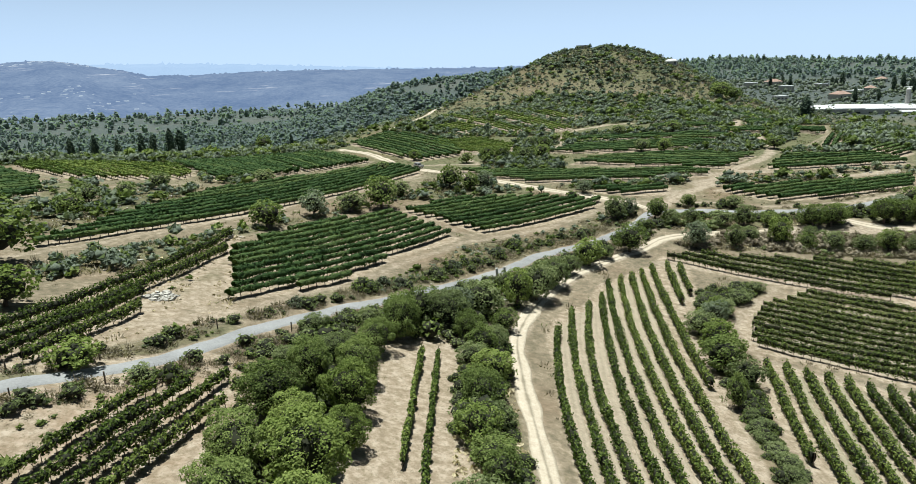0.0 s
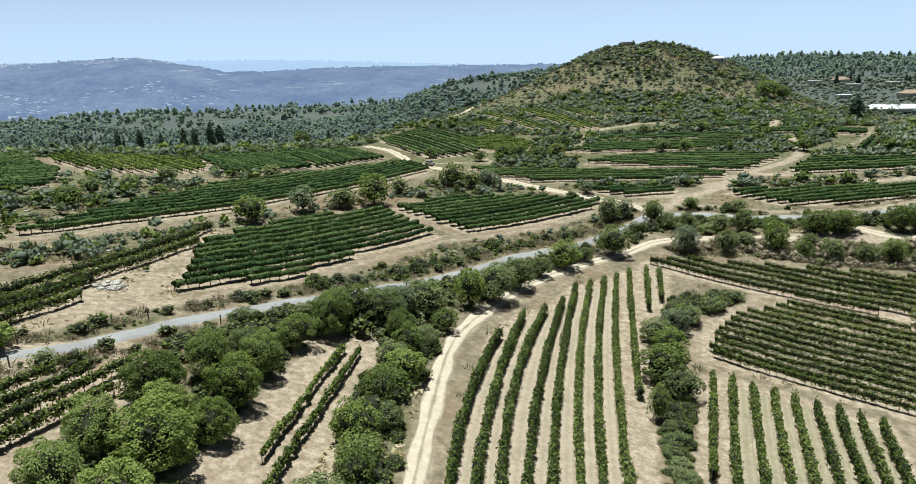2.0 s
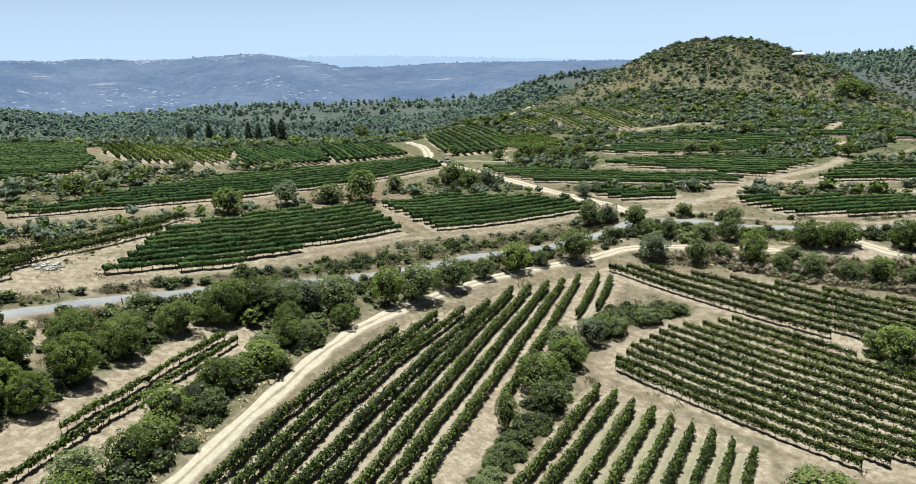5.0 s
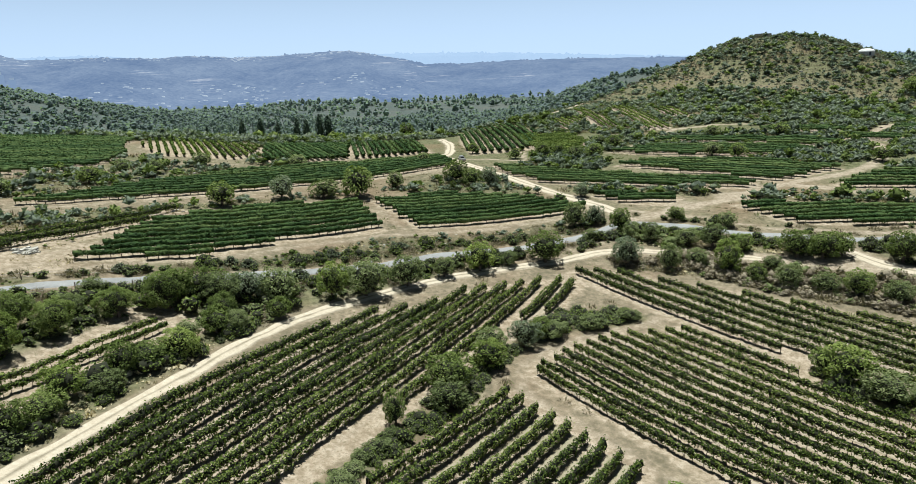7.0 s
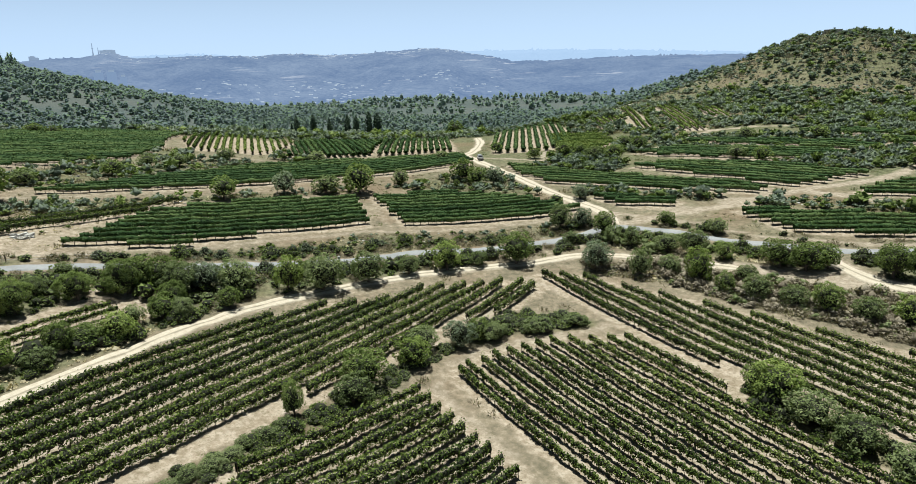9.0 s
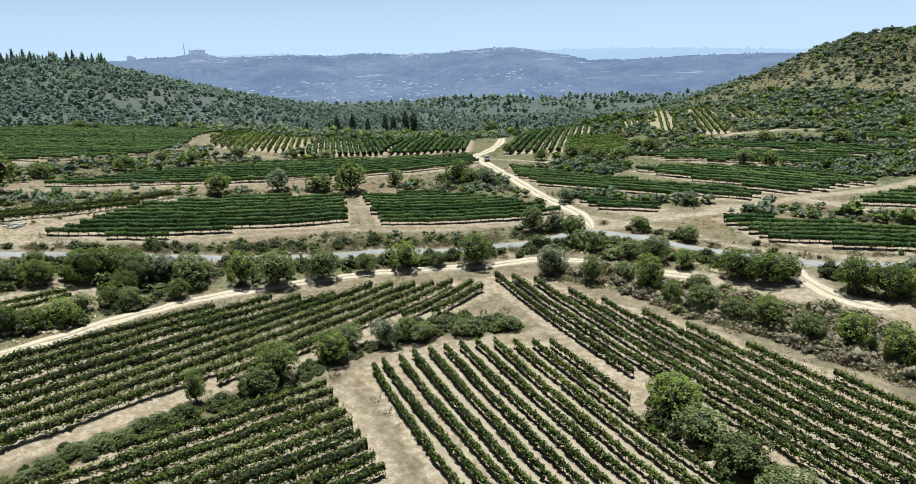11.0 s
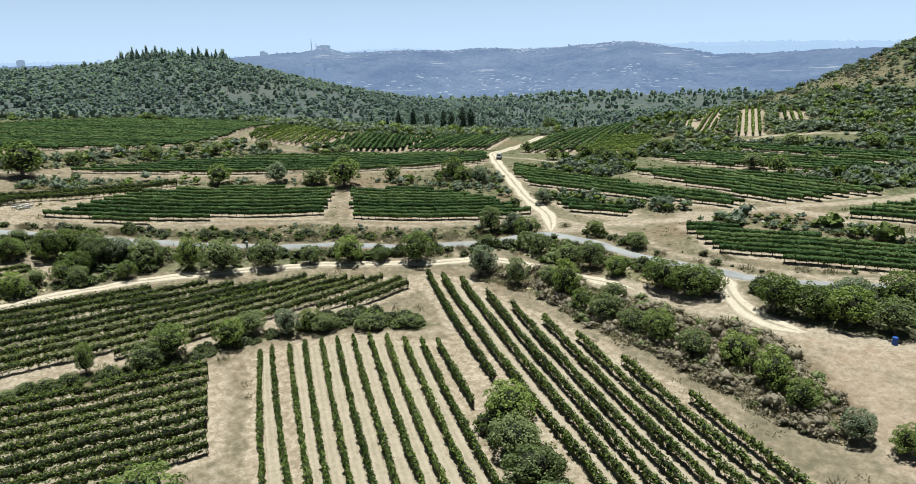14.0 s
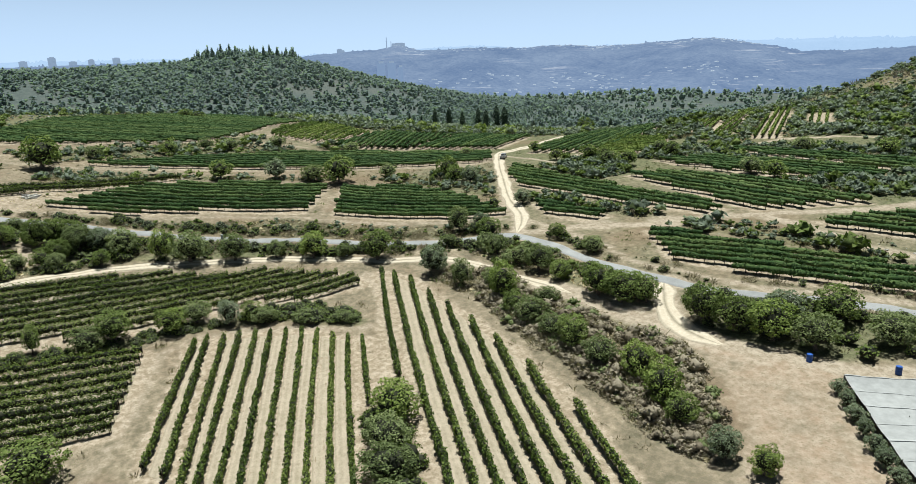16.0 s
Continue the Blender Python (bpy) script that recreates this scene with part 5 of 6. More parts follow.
# ---- shrubs, joined where nobody could count them ----
def ball_triangles():
    g = (1 + 5 ** 0.5) / 2
    v = np.array([(-1, g, 0), (1, g, 0), (-1, -g, 0), (1, -g, 0), (0, -1, g), (0, 1, g), (0, -1, -g), (0, 1, -g), (g, 0, -1), (g, 0, 1), (-g, 0, -1), (-g, 0, 1)]) / math.hypot(1, g)
    f = [t for t in itertools.combinations(range(12), 3) if all(abs(np.linalg.norm(v[a] - v[b]) - 1.0515) < 0.01 for a, b in itertools.combinations(t, 2))]
    f = np.array([t if np.dot(np.cross(v[t[1]] - v[t[0]], v[t[2]] - v[t[0]]), v[t[0]]) > 0 else t[::-1] for t in f])
    return v, f


LUMP = ball_triangles()
SPUD = np.array([(1, 0, 0), (0, 1, 0), (-1, 0, 0), (0, -1, 0), (0, 0, 1), (0, 0, -0.7)], float), np.array([(0, 1, 4), (1, 2, 4), (2, 3, 4), (3, 0, 4), (1, 0, 5), (2, 1, 5), (3, 2, 5), (0, 3, 5)])


def shrub_shape(count, leaf, lobes, dark=False):
    """A low shrub of some lobes, all small three-cornered leaves round a twiggy heart, painted as shade if dark."""
    parts = []
    for i in range(lobes):
        a = i * 2.4 + rng.uniform(-0.4, 0.4)
        x, y = (0, 0) if i == 0 else (0.27 * math.cos(a), 0.27 * math.sin(a))
        r = rng.uniform(0.18, 0.30) if i else 0.34
        z = r * 0.8 + (0.1 if i == 0 else 0.0)
        knob, sides = LUMP if dark else SPUD
        parts.append((knob * r * (0.78 if dark else 0.88) * rng.uniform(0.80, 1.18, (len(knob), 1)) + (x, y, z), sides))
        m = count // lobes
        d = rng.normal(size=(m, 3))
        d /= np.linalg.norm(d, axis=1)[:, None]
        d[:, 2] = np.abs(d[:, 2]) - 0.15
        parts.append(leaves3(d * r * rng.uniform(0.78, 1.18, (m, 1)) + (x, y, z), d + (0, 0, 0.3), leaf, 0.7))
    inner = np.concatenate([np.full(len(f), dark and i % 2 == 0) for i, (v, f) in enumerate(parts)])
    return (*joined(*parts), inner)


SHRUBS = [shrub_shape(76, 0.105, 2, True) for i in range(4)]
FINE_SHRUBS = [shrub_shape(400, 0.060, 7, True) for i in range(4)]
SOFT_SHRUBS = [shrub_shape(70, 0.105, 3) for i in range(5)]
FAR_SHRUBS = [shrub_shape(16 + 3 * (i % 3), 0.20, 1 + i % 2) for i in range(9)]


def brush_shape(count, blade):
    """A sparse tuft of dry stems: narrow blades leaning out from a low heart."""
    a, q = rng.uniform(0, 6.28, count), np.sqrt(rng.random(count)) * 0.42
    base = np.column_stack([np.cos(a) * q, np.sin(a) * q, np.zeros(count)])
    lean = np.column_stack([np.cos(a) * q * 0.7, np.sin(a) * q * 0.7, rng.uniform(0.30, 0.72, count) * (1.1 - q)]) + 0.06 * rng.normal(size=(count, 3))
    b = rng.uniform(0, 6.28, count)
    side = np.column_stack([np.cos(b), np.sin(b), np.zeros(count)]) * blade
    v = np.stack([base - side + lean * 0.25, base + side + lean * 0.25, base + lean], 1).reshape(-1, 3)
    return v, np.arange(3 * count).reshape(-1, 3)




def twigs(count, leaf):
    """A loose dome of small dead leaves."""
    d = rng.normal(size=(count, 3))
    d /= np.linalg.norm(d, axis=1)[:, None]
    d[:, 2] = np.abs(d[:, 2])
    return leaves3(d * rng.uniform(0.25, 1.0, (count, 1)) ** 0.5 * (0.5, 0.5, 0.55), d + (0, 0, 0.4), leaf, 0.8)


BRUSH = [joined(brush_shape(44, 0.020), twigs(64, 0.085)) for i in range(5)]
FAR_BRUSH = [brush_shape(22, 0.048) for i in range(5)]


def scattered(name, places, shapes, mat, label, category):
    """Many plants as one object: rows of x, y, width, height."""
    if not len(places):
        return None
    vs, fs, inner, n = [], [], [], 0
    z = land(places[:, 0], places[:, 1])
    for i, (x, y, w, h) in enumerate(places):
        v, f, *dark = shapes[i % len(shapes)]
        inner.append(dark[0] if dark else np.zeros(len(f), bool))
        a = rng.uniform(0, 6.28)
        c, s = math.cos(a), math.sin(a)
        vs.append(np.column_stack([(v[:, 0] * c - v[:, 1] * s) * w + x, (v[:, 0] * s + v[:, 1] * c) * w + y, v[:, 2] * h + z[i] - 0.08]))
        fs.append(f + n)
        n += len(v)
    return tagged(new(name, quads(name, np.concatenate(vs), np.concatenate(fs), [mat, INNER_SHADE], True, np.concatenate(inner))), label, category, kind="stuff")


def fill(poly, per100, size, clear=True):
    """Uneven places inside an outline, off the tracks and the vines."""
    p = np.array(poly)
    lo, hi = p.min(0), p.max(0)
    n = int((hi - lo).prod() * per100 / 100)
    q = lo + rng.random((n, 2)) * (hi - lo)
    keep = inside(q[:, 0], q[:, 1], poly) & (rng.random(n) < 0.62 + 0.5 * wobble(q[:, 0], q[:, 1], 7.0, size))
    if clear:
        for w, line in ROADS.values():
            keep &= near_line(q[:, 0], q[:, 1], line) > w / 2 + 0.7
        for block, a, g in BLOCKS.values():
            keep &= near_outline(q[:, 0], q[:, 1], block) > 1.2
        keep &= near_outline(q[:, 0], q[:, 1], YARD) > 0.5
        for rows in NEAR_ROWS.values():
            for h, f, b in rows:
                keep &= near_line(q[:, 0], q[:, 1], [h, f]) > 1.4
    q = q[keep]
    w = size * rng.lognormal(0.0, 0.38, len(q)).clip(0.4, 2.4) * 1.7
    return np.column_stack([q, w, w * rng.uniform(0.55, 0.95, len(q))])


SHRUB_MESH = {m.name: [quads("shrub", v, f, [m, INNER_SHADE], True, k) for v, f, k in FINE_SHRUBS] for m in (SCRUB, DRY, ALMOND, OAK, OLIVE)}
for name, (poly, size, per100, dry) in BELTS.items():
    spots = fill(poly, per100 * (1.25 if size > 0.8 else 1.0), size)
    pick = rng.random(len(spots))
    if name in ("strip", "divide", "clump"):
        for (x_, y_, w_, h_), k in zip(spots, pick):
            m = DRY if k < dry else (SCRUB, OAK, OAK, OAK)[int(rng.integers(4))]
            ob = new("shrub", SHRUB_MESH[m.name][int(rng.integers(4))])
            tagged(ob, "dry brown shrub among greener scrub" if m is DRY else "low leafy green shrub on the field edge", "shrub", "field edge shrubs")
            ob.matrix_basis = pose(x_, y_, land_at(x_, y_) - 0.08, 0, 0, float(rng.uniform(0, 360))) @ Matrix.Diagonal((w_, w_, h_, 1))
    else:
        if name == "divide_head":
            half = rng.random(len(spots)) < 0.6
            scattered("scrub", spots[half], FINE_SHRUBS, SCRUB, "low leafy green scrub on the field edge", "scrub")
            scattered("scrub", spots[~half], FINE_SHRUBS, ALMOND, "fresh green scrub on the field edge", "scrub")
            continue
        near = np.hypot(spots[:, 0] - 90, spots[:, 1] - 60).min(initial=1e9) < 150 if len(spots) else False
        shapes = SOFT_SHRUBS if name in ("bank", "wedge") else SHRUBS if near and size > 1.0 else FAR_SHRUBS
        if not near:
            spots[:, 2:] *= (1.2, 1.3)
        green = pick >= dry
        spots[~green, 3] *= 0.62 if name != "bank" else 0.95
        half = rng.random(len(spots)) < (0.45 if near else 0.62)
        scattered("scrub", spots[green & half], shapes, SCRUB if near and name != "verge" else HAZED_HILL, "belt of dull green scrub on stony ground", "scrub")
        if not near:
            third = rng.random(len(spots)) < 0.25
            scattered("scrub", spots[green & ~half & third], shapes, OLIVE, "belt of grey-green bushes between terraces", "scrub")
            half = half | third
        scattered("scrub", spots[green & ~half], shapes, DRY if name == "bank" else OAK, "belt of darker evergreen scrub between terraces", "scrub")
        woody = ~green & (rng.random(len(spots)) < (0.55 if name == "bank" else 0.0))
        scattered("dry_scrub", spots[woody], SOFT_SHRUBS, DRY, "leafless sun-dried brown bushes on the bank", "scrub")
        scattered("dry_scrub", spots[~green & ~woody], BRUSH if near else FAR_BRUSH, DRY, "brown sun-dried thistles and brush", "scrub")

# low brush along both edges of the lane
c, u = curve_of(ROADS["asphalt"][1], 1.0)
d = np.gradient(c, axis=0)
d /= np.hypot(d[:, 0], d[:, 1])[:, None]
i = rng.integers(4, len(c) - 4, 2400)
off = rng.uniform(2.6, 6.5, len(i)) * rng.choice([-1, 1], len(i))
q = c[i] + np.stack([d[i, 1], -d[i, 0]], 1) * off[:, None]
keep = rng.random(len(i)) < 0.6 + 0.6 * wobble(q[:, 0], q[:, 1], 5.0, 1.0)
for n_, (w, line) in ROADS.items():
    if n_ != "asphalt":
        keep &= near_line(q[:, 0], q[:, 1], line) > w / 2 + 0.3
for rows in NEAR_ROWS.values():
    for h, f, b in rows:
        keep &= near_line(q[:, 0], q[:, 1], [h, f]) > 1.4
q = q[keep]
w = 1.7 * rng.lognormal(0, 0.45, len(q)).clip(0.35, 2.0)
spots = np.column_stack([q, w, w * 0.75])
k = rng.random(len(q))
scattered("scrub", spots[k < 0.35], SHRUBS, SCRUB, "low green brush along the lane", "scrub")
scattered("dry_scrub", spots[k >= 0.35], BRUSH, DRY, "dry brown brush along the lane", "scrub")

# thin dry brush over the open ground between the blocks
q = np.array((-105, 60)) + rng.random((12000, 2)) * (265, 240)
keep = rng.random(len(q)) < 0.5 + 0.6 * wobble(q[:, 0], q[:, 1], 11.0, 2.0)
for w, line in ROADS.values():
    keep &= near_line(q[:, 0], q[:, 1], line) > w / 2 + 0.6
for block, a, g in BLOCKS.values():
    keep &= near_outline(q[:, 0], q[:, 1], block) > 0.8
for outline in (*NEAR_FIELDS.values(), YARD, STRIP_FIELD, ROAD_FIELD):
    keep &= near_outline(q[:, 0], q[:, 1], outline) > 1.0
q = q[keep]
w = 1.0 * rng.lognormal(0, 0.45, len(q)).clip(0.4, 2.4)
spots = np.column_stack([q, w, w * rng.uniform(0.5, 0.9, len(q))])
k = rng.random(len(q)) < 0.72
scattered("dry_scrub", spots[k], FAR_BRUSH, DRY, "thin dry weeds over the open stony ground", "weeds")
scattered("scrub", spots[~k], FAR_BRUSH, SCRUB, "low green weeds over the open stony ground", "weeds")

# larger bushes that stand close beside the lane
for j in range(150):
    i_ = int(rng.integers(30, len(c) - 12))
    q_ = c[i_] + np.array((d[i_, 1], -d[i_, 0])) * rng.uniform(3.6, 7.0) * rng.choice([-1, 1])
    x_, y_ = float(q_[0]), float(q_[1])
    beside = min(float(near_line(np.array([x_]), np.array([y_]), line)[0]) - w_ / 2 for w_, line in ROADS.values())
    among = min(float(near_outline(np.array([x_]), np.array([y_]), b_[0])[0]) for b_ in BLOCKS.values())
    if beside < 1.3 or among < 2.0 or (x_ < -22 and rng.random() < 0.7) or min(float(near_line(np.array([x_]), np.array([y_]), [h, f])[0]) for r_ in NEAR_ROWS.values() for h, f, k_ in r_) < 2.5:
        continue
    m = (SCRUB, OAK, OAK, OLIVE)[int(rng.integers(4))]
    w_ = float(rng.uniform(2.2, 4.6))
    ob = tagged(new("shrub", SHRUB_MESH[m.name][int(rng.integers(4))]), "rounded green bush standing beside the lane", "shrub", "lane bushes")
    ob.matrix_basis = pose(x_, y_, land_at(x_, y_) - 0.1, 0, 0, float(rng.uniform(0, 360))) @ Matrix.Diagonal((w_, w_, w_ * float(rng.uniform(0.7, 1.05)), 1))

# the knoll
n = 18000
q = np.array(KNOLL) + rng.normal(size=(n, 2)) * (66, 66)
r = np.hypot(q[:, 0] - KNOLL[0], q[:, 1] - KNOLL[1])
q = q[(r < 165) & (q[:, 1] < 520) & (rng.random(n) < 0.75 + 0.4 * wobble(q[:, 0], q[:, 1], 9.0, 3.0) + 0.3 * wobble(q[:, 0], q[:, 1], 24.0, 1.0))]
keep = np.ones(len(q), bool)
for block, a, g in BLOCKS.values():
    keep &= near_outline(q[:, 0], q[:, 1], block) > 1.0
for w, line in ROADS.values():
    keep &= near_line(q[:, 0], q[:, 1], line) > w / 2 + 1.0
for x_, y_ in ((86, 484), (101, 489), (118, 490)):
    keep &= np.hypot(q[:, 0] - x_, (q[:, 1] - y_ + 5) / 1.6) > 7.5
q = q[keep]
w = 1.9 * rng.lognormal(0, 0.6, len(q)).clip(0.4, 3.0)
spots = np.column_stack([q, w, w * rng.uniform(0.6, 0.95, len(q))])
pick = rng.random(len(q)) + 0.22 * wobble(q[:, 0], q[:, 1], 20.0, 5.0)
for lo, hi, mat, nm in ((-9, 0.55, HAZED_HILL, "scrub"), (0.55, 0.66, OAK, "scrub"), (0.66, 9, HILL_DRY, "dry_scrub")):
    scattered(nm, spots[(pick >= lo) & (pick < hi)], FAR_SHRUBS if nm == "scrub" else FAR_BRUSH, mat, "dense bushy scrub covering the rounded hill", "scrub")

# open slopes east and north of the terraces, and the lower ground behind
for poly, per100, size in (([(150, 200), (260, 180), (330, 330), (330, 470), (200, 470), (170, 340), (150, 290)], 2.6, 2.0), ([(-42, 400), (-20, 440), (10, 480), (10, 560), (-60, 560), (-140, 470), (-120, 380), (-80, 345)], 4.2, 1.9), ([(-250, 250), (-120, 290), (-110, 380), (-150, 470), (-330, 470), (-330, 260)], 3.0, 2.0)):
    spots = fill(poly, per100, size)
    k = rng.random(len(spots)) < 0.6
    scattered("scrub", spots[k], FAR_SHRUBS, HAZED_HILL, "scattered green scrub on open slopes", "scrub")
    scattered("scrub", spots[~k], FAR_SHRUBS, OAK, "scattered dark evergreen scrub on open slopes", "scrub")


# ---- pine woods of the valley ----
def pine_shape(slim, count, leaf, sides):
    """A far pine: a slim heart and tiers of upturned sprays round it."""
    t = np.array([0.0, 0.45, 1.0])
    r = np.array([0.20, 0.27, 0.03]) * slim
    ring = np.arange(sides) / sides * 2 * np.pi
    rr = r[:, None] * 0.78 * (1 + 0.22 * rng.normal(size=(3, sides)).clip(-1.4, 1.4))
    v = np.stack([np.cos(ring) * rr, np.sin(ring) * rr, np.broadcast_to(0.10 + 0.86 * t[:, None], (3, sides))], -1).reshape(-1, 3)
    a, b = np.arange(2)[:, None] * sides, np.arange(sides)
    f = np.stack([a + b, a + (b + 1) % sides, a + sides + (b + 1) % sides, a + sides + b], -1).reshape(-1, 4)
    h = (np.arange(count) + rng.uniform(0.2, 0.8, count)) / count
    an = np.arange(count) * 2.4 + rng.uniform(-0.4, 0.4, count)
    q = np.interp(h, t, r) * rng.uniform(0.75, 1.15, count)
    p = np.column_stack([np.cos(an) * q, np.sin(an) * q, 0.16 + h * 0.84])
    return joined(halves(v, f), leaves3(p, np.column_stack([np.cos(an), np.sin(an), np.full(count, 2.0)]), leaf, 0.35))


PINES = [pine_shape(rng.uniform(0.9, 1.4), 14, 0.22, 4) for i in range(8)]
ROUND = [shrub_shape(4, 0.24, 1) for i in range(6)]
FAR_PINES = [pine_shape(rng.uniform(0.8, 1.25), 8, 0.28, 3) for i in range(4)] + [shrub_shape(6, 0.30, 1) for i in range(2)]


def wood(box_, per_ha, height, mat, shapes, label, slim=1.0, rule=None):
    x0, y0, x1, y1 = box_
    n = int((x1 - x0) * (y1 - y0) / 1e4 * per_ha)
    q = np.array((x0, y0)) + rng.random((n, 2)) * (x1 - x0, y1 - y0)
    keep = rng.random(n) < 0.66 + 0.45 * wobble(q[:, 0], q[:, 1], 38.0, 4.0) + 0.45 * wobble(q[:, 0], q[:, 1], 110.0, 2.0)
    keep &= np.hypot(np.maximum(0, np.abs(q[:, 0] - 25) - 235), np.maximum(0, np.abs(q[:, 1] - 240) - 225)) > 8
    if rule is not None:
        keep &= rule(q[:, 0], q[:, 1])
    q = q[keep]
    h = height * rng.lognormal(0, 0.28, len(q)).clip(0.45, 1.8)
    scattered("pine_wood", np.column_stack([q, h * slim, h]), shapes, mat, label, "woodland")


def south_edge(x, y):
    return y > 40 - 0.25 * x - 90


wood((-560, 60, -215, 420), 230, 6.0, HAZED_PINE, PINES, "pine and oak woodland filling the valley", 1.1, rule=south_edge)
wood((-780, 60, -560, 420), 380, 5.6, HAZED_PINE, FAR_PINES, "pine and oak woodland filling the valley", 1.5)
wood((-1060, 40, -780, 980), 470, 5.8, HAZED_PINE, FAR_PINES, "pine plantation over the wooded hill", 1.5)
wood((-1060, 440, -950, 600), 240, 14.0, HAZED_PINE, ROUND + PINES, "tall old pines on the top of the wooded hill", 0.60)
wood((-560, 420, -150, 900), 200, 6.2, HAZED_PINE, PINES, "pine and oak woodland filling the valley", 1.1, rule=lambda x, y: x < -140 - 0.1 * (y - 420))
wood((-780, 420, -560, 980), 280, 6.2, HAZED_PINE, FAR_PINES, "pine and oak woodland filling the valley", 1.5)
wood((-420, 640, 140, 1080), 330, 6.0, HAZED_PINE, FAR_PINES, "pine wood along the ridge behind the hill", 1.5)
wood((-1000, 980, -420, 1500), 26, 10, HAZED_PINE, FAR_PINES, "pine wood in the farther valley", 1.3)
wood((-420, 1080, 160, 1650), 30, 10, HAZED_PINE, FAR_PINES, "pine wood in the farther valley", 1.3)
wood((130, 760, 760, 1150), 150, 6.5, HAZED_PINE, FAR_PINES, "pine wood along the ridge behind the village", 1.15)
wood((-520, 60, -215, 470), 110, 4.6, HAZED_PINE, ROUND, "low oak wood between the pines", 1.2, rule=south_edge)
wood((-560, 420, -100, 720), 80, 4.6, HAZED_PINE, ROUND, "low oak wood between the pines", 1.2, rule=lambda x, y: x < -110 - 0.1 * (y - 420))
wood((-420, 560, 140, 940), 60, 4.4, HAZED_PINE, ROUND, "low oak scrub under the pines", 1.2)
wood((-1040, 100, -520, 760), 45, 5.0, HAZED_PINE, ROUND, "low oak scrub under the pines", 1.2)
wood((200, 480, 620, 760), 260, 5.0, HAZED_HILL, ROUND, "garden trees among the village houses", 1.0)
for i in range(26):
    cypress(float(rng.uniform(290, 480)), float(rng.uniform(540, 720)), float(rng.uniform(9, 15)), float(rng.uniform(0.8, 1.4)))


# ---- distance ----
EYE_MID = np.array([90.0, 40.0])


BEARING_STEP = 0.12


def far_ridge(name, label, distance, depth, profile, mat, rough, seed, rows=26):
    """A long hill seen from afar: crest heights by bearing (degrees left of north, degrees up)."""
    b = np.arange(profile[-1][0], profile[0][0] + 0.01, BEARING_STEP)
    e = np.interp(b, [p[0] for p in profile[::-1]], [p[1] for p in profile[::-1]])
    e = e + rough * (np.sin(b * 2.1 + seed) * 0.5 + np.sin(b * 5.3 + 2 * seed) * 0.3 + 0.2 * np.sin(b * 11.7 + seed))
    vs = []
    for j in range(rows):
        t = j / (rows - 1)
        d = distance - depth * (1 - t)
        crest = 44 + distance * np.tan(np.radians(e))
        fold = 0.05 * np.sin(b * 0.37 + 3.0 * t + seed) + 0.03 * np.sin(b * 1.13 - 5 * t + 2 * np.sin(b * 0.21))
        z = -95 + (crest + 95) * smooth01(t + fold * t * (1 - t) * 3) ** 0.9
        if j == rows - 1:
            z = z + rng.normal(size=len(b)).clip(-1, 2.2) * distance * 0.00075 * (1 + np.sin(b * 1.9 + seed))
        dd = d + 120 * np.sin(b * 0.31 + seed) * (1 - t)
        vs.append(np.column_stack([EYE_MID[0] - np.sin(np.radians(b)) * dd, EYE_MID[1] + np.cos(np.radians(b)) * dd, z]))
    back = vs[-1].copy()
    back[:, 2] = -120
    vs.append(back + (0, 0, 0))
    n = len(b)
    k = (np.arange(rows)[:, None] * n + np.arange(n - 1)).ravel()
    ob = new(name, quads(name, np.concatenate(vs), np.stack([k, k + 1, k + n + 1, k + n], 1), mat, True))
    return tagged(ob, label, "far hills", kind="structure"), vs


# the blue emission of both ridges stands for haze in the air
FAR_A = distance_material("hazed_far_hills", (0.002, 0.006, 0.008), (0.062, 0.068, 0.068), (0.098, 0.136, 0.240), 0.5)
FAR_B = distance_material("hazed_farther_hills", (0.04, 0.05, 0.06), (0.06, 0.07, 0.08), (0.240, 0.320, 0.470), 0.0)
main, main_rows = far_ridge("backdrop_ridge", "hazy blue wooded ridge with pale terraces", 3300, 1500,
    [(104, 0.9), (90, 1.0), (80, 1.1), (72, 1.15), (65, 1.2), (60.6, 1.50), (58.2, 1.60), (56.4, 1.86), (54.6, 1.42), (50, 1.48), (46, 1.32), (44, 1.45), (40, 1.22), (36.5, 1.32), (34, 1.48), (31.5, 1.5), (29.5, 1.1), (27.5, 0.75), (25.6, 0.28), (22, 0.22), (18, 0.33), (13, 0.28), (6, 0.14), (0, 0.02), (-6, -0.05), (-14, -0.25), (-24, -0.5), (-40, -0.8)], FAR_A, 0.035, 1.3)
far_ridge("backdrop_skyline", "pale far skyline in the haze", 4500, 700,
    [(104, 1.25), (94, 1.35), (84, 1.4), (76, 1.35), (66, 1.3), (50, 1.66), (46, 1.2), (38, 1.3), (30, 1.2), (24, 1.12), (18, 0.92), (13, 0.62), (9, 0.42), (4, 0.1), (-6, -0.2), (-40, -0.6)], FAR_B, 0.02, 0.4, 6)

# pale walls, with distance haze added as a blue emission
TOWN = distance_material("hazed_town_walls", (0.14, 0.14, 0.14), (0.26, 0.255, 0.25), (0.150, 0.190, 0.270))


def on_ridge(bearing, row):
    b = np.arange(-40, 104.01, BEARING_STEP)
    i = int(np.argmin(np.abs(b - bearing)))
    return main_rows[row][i]


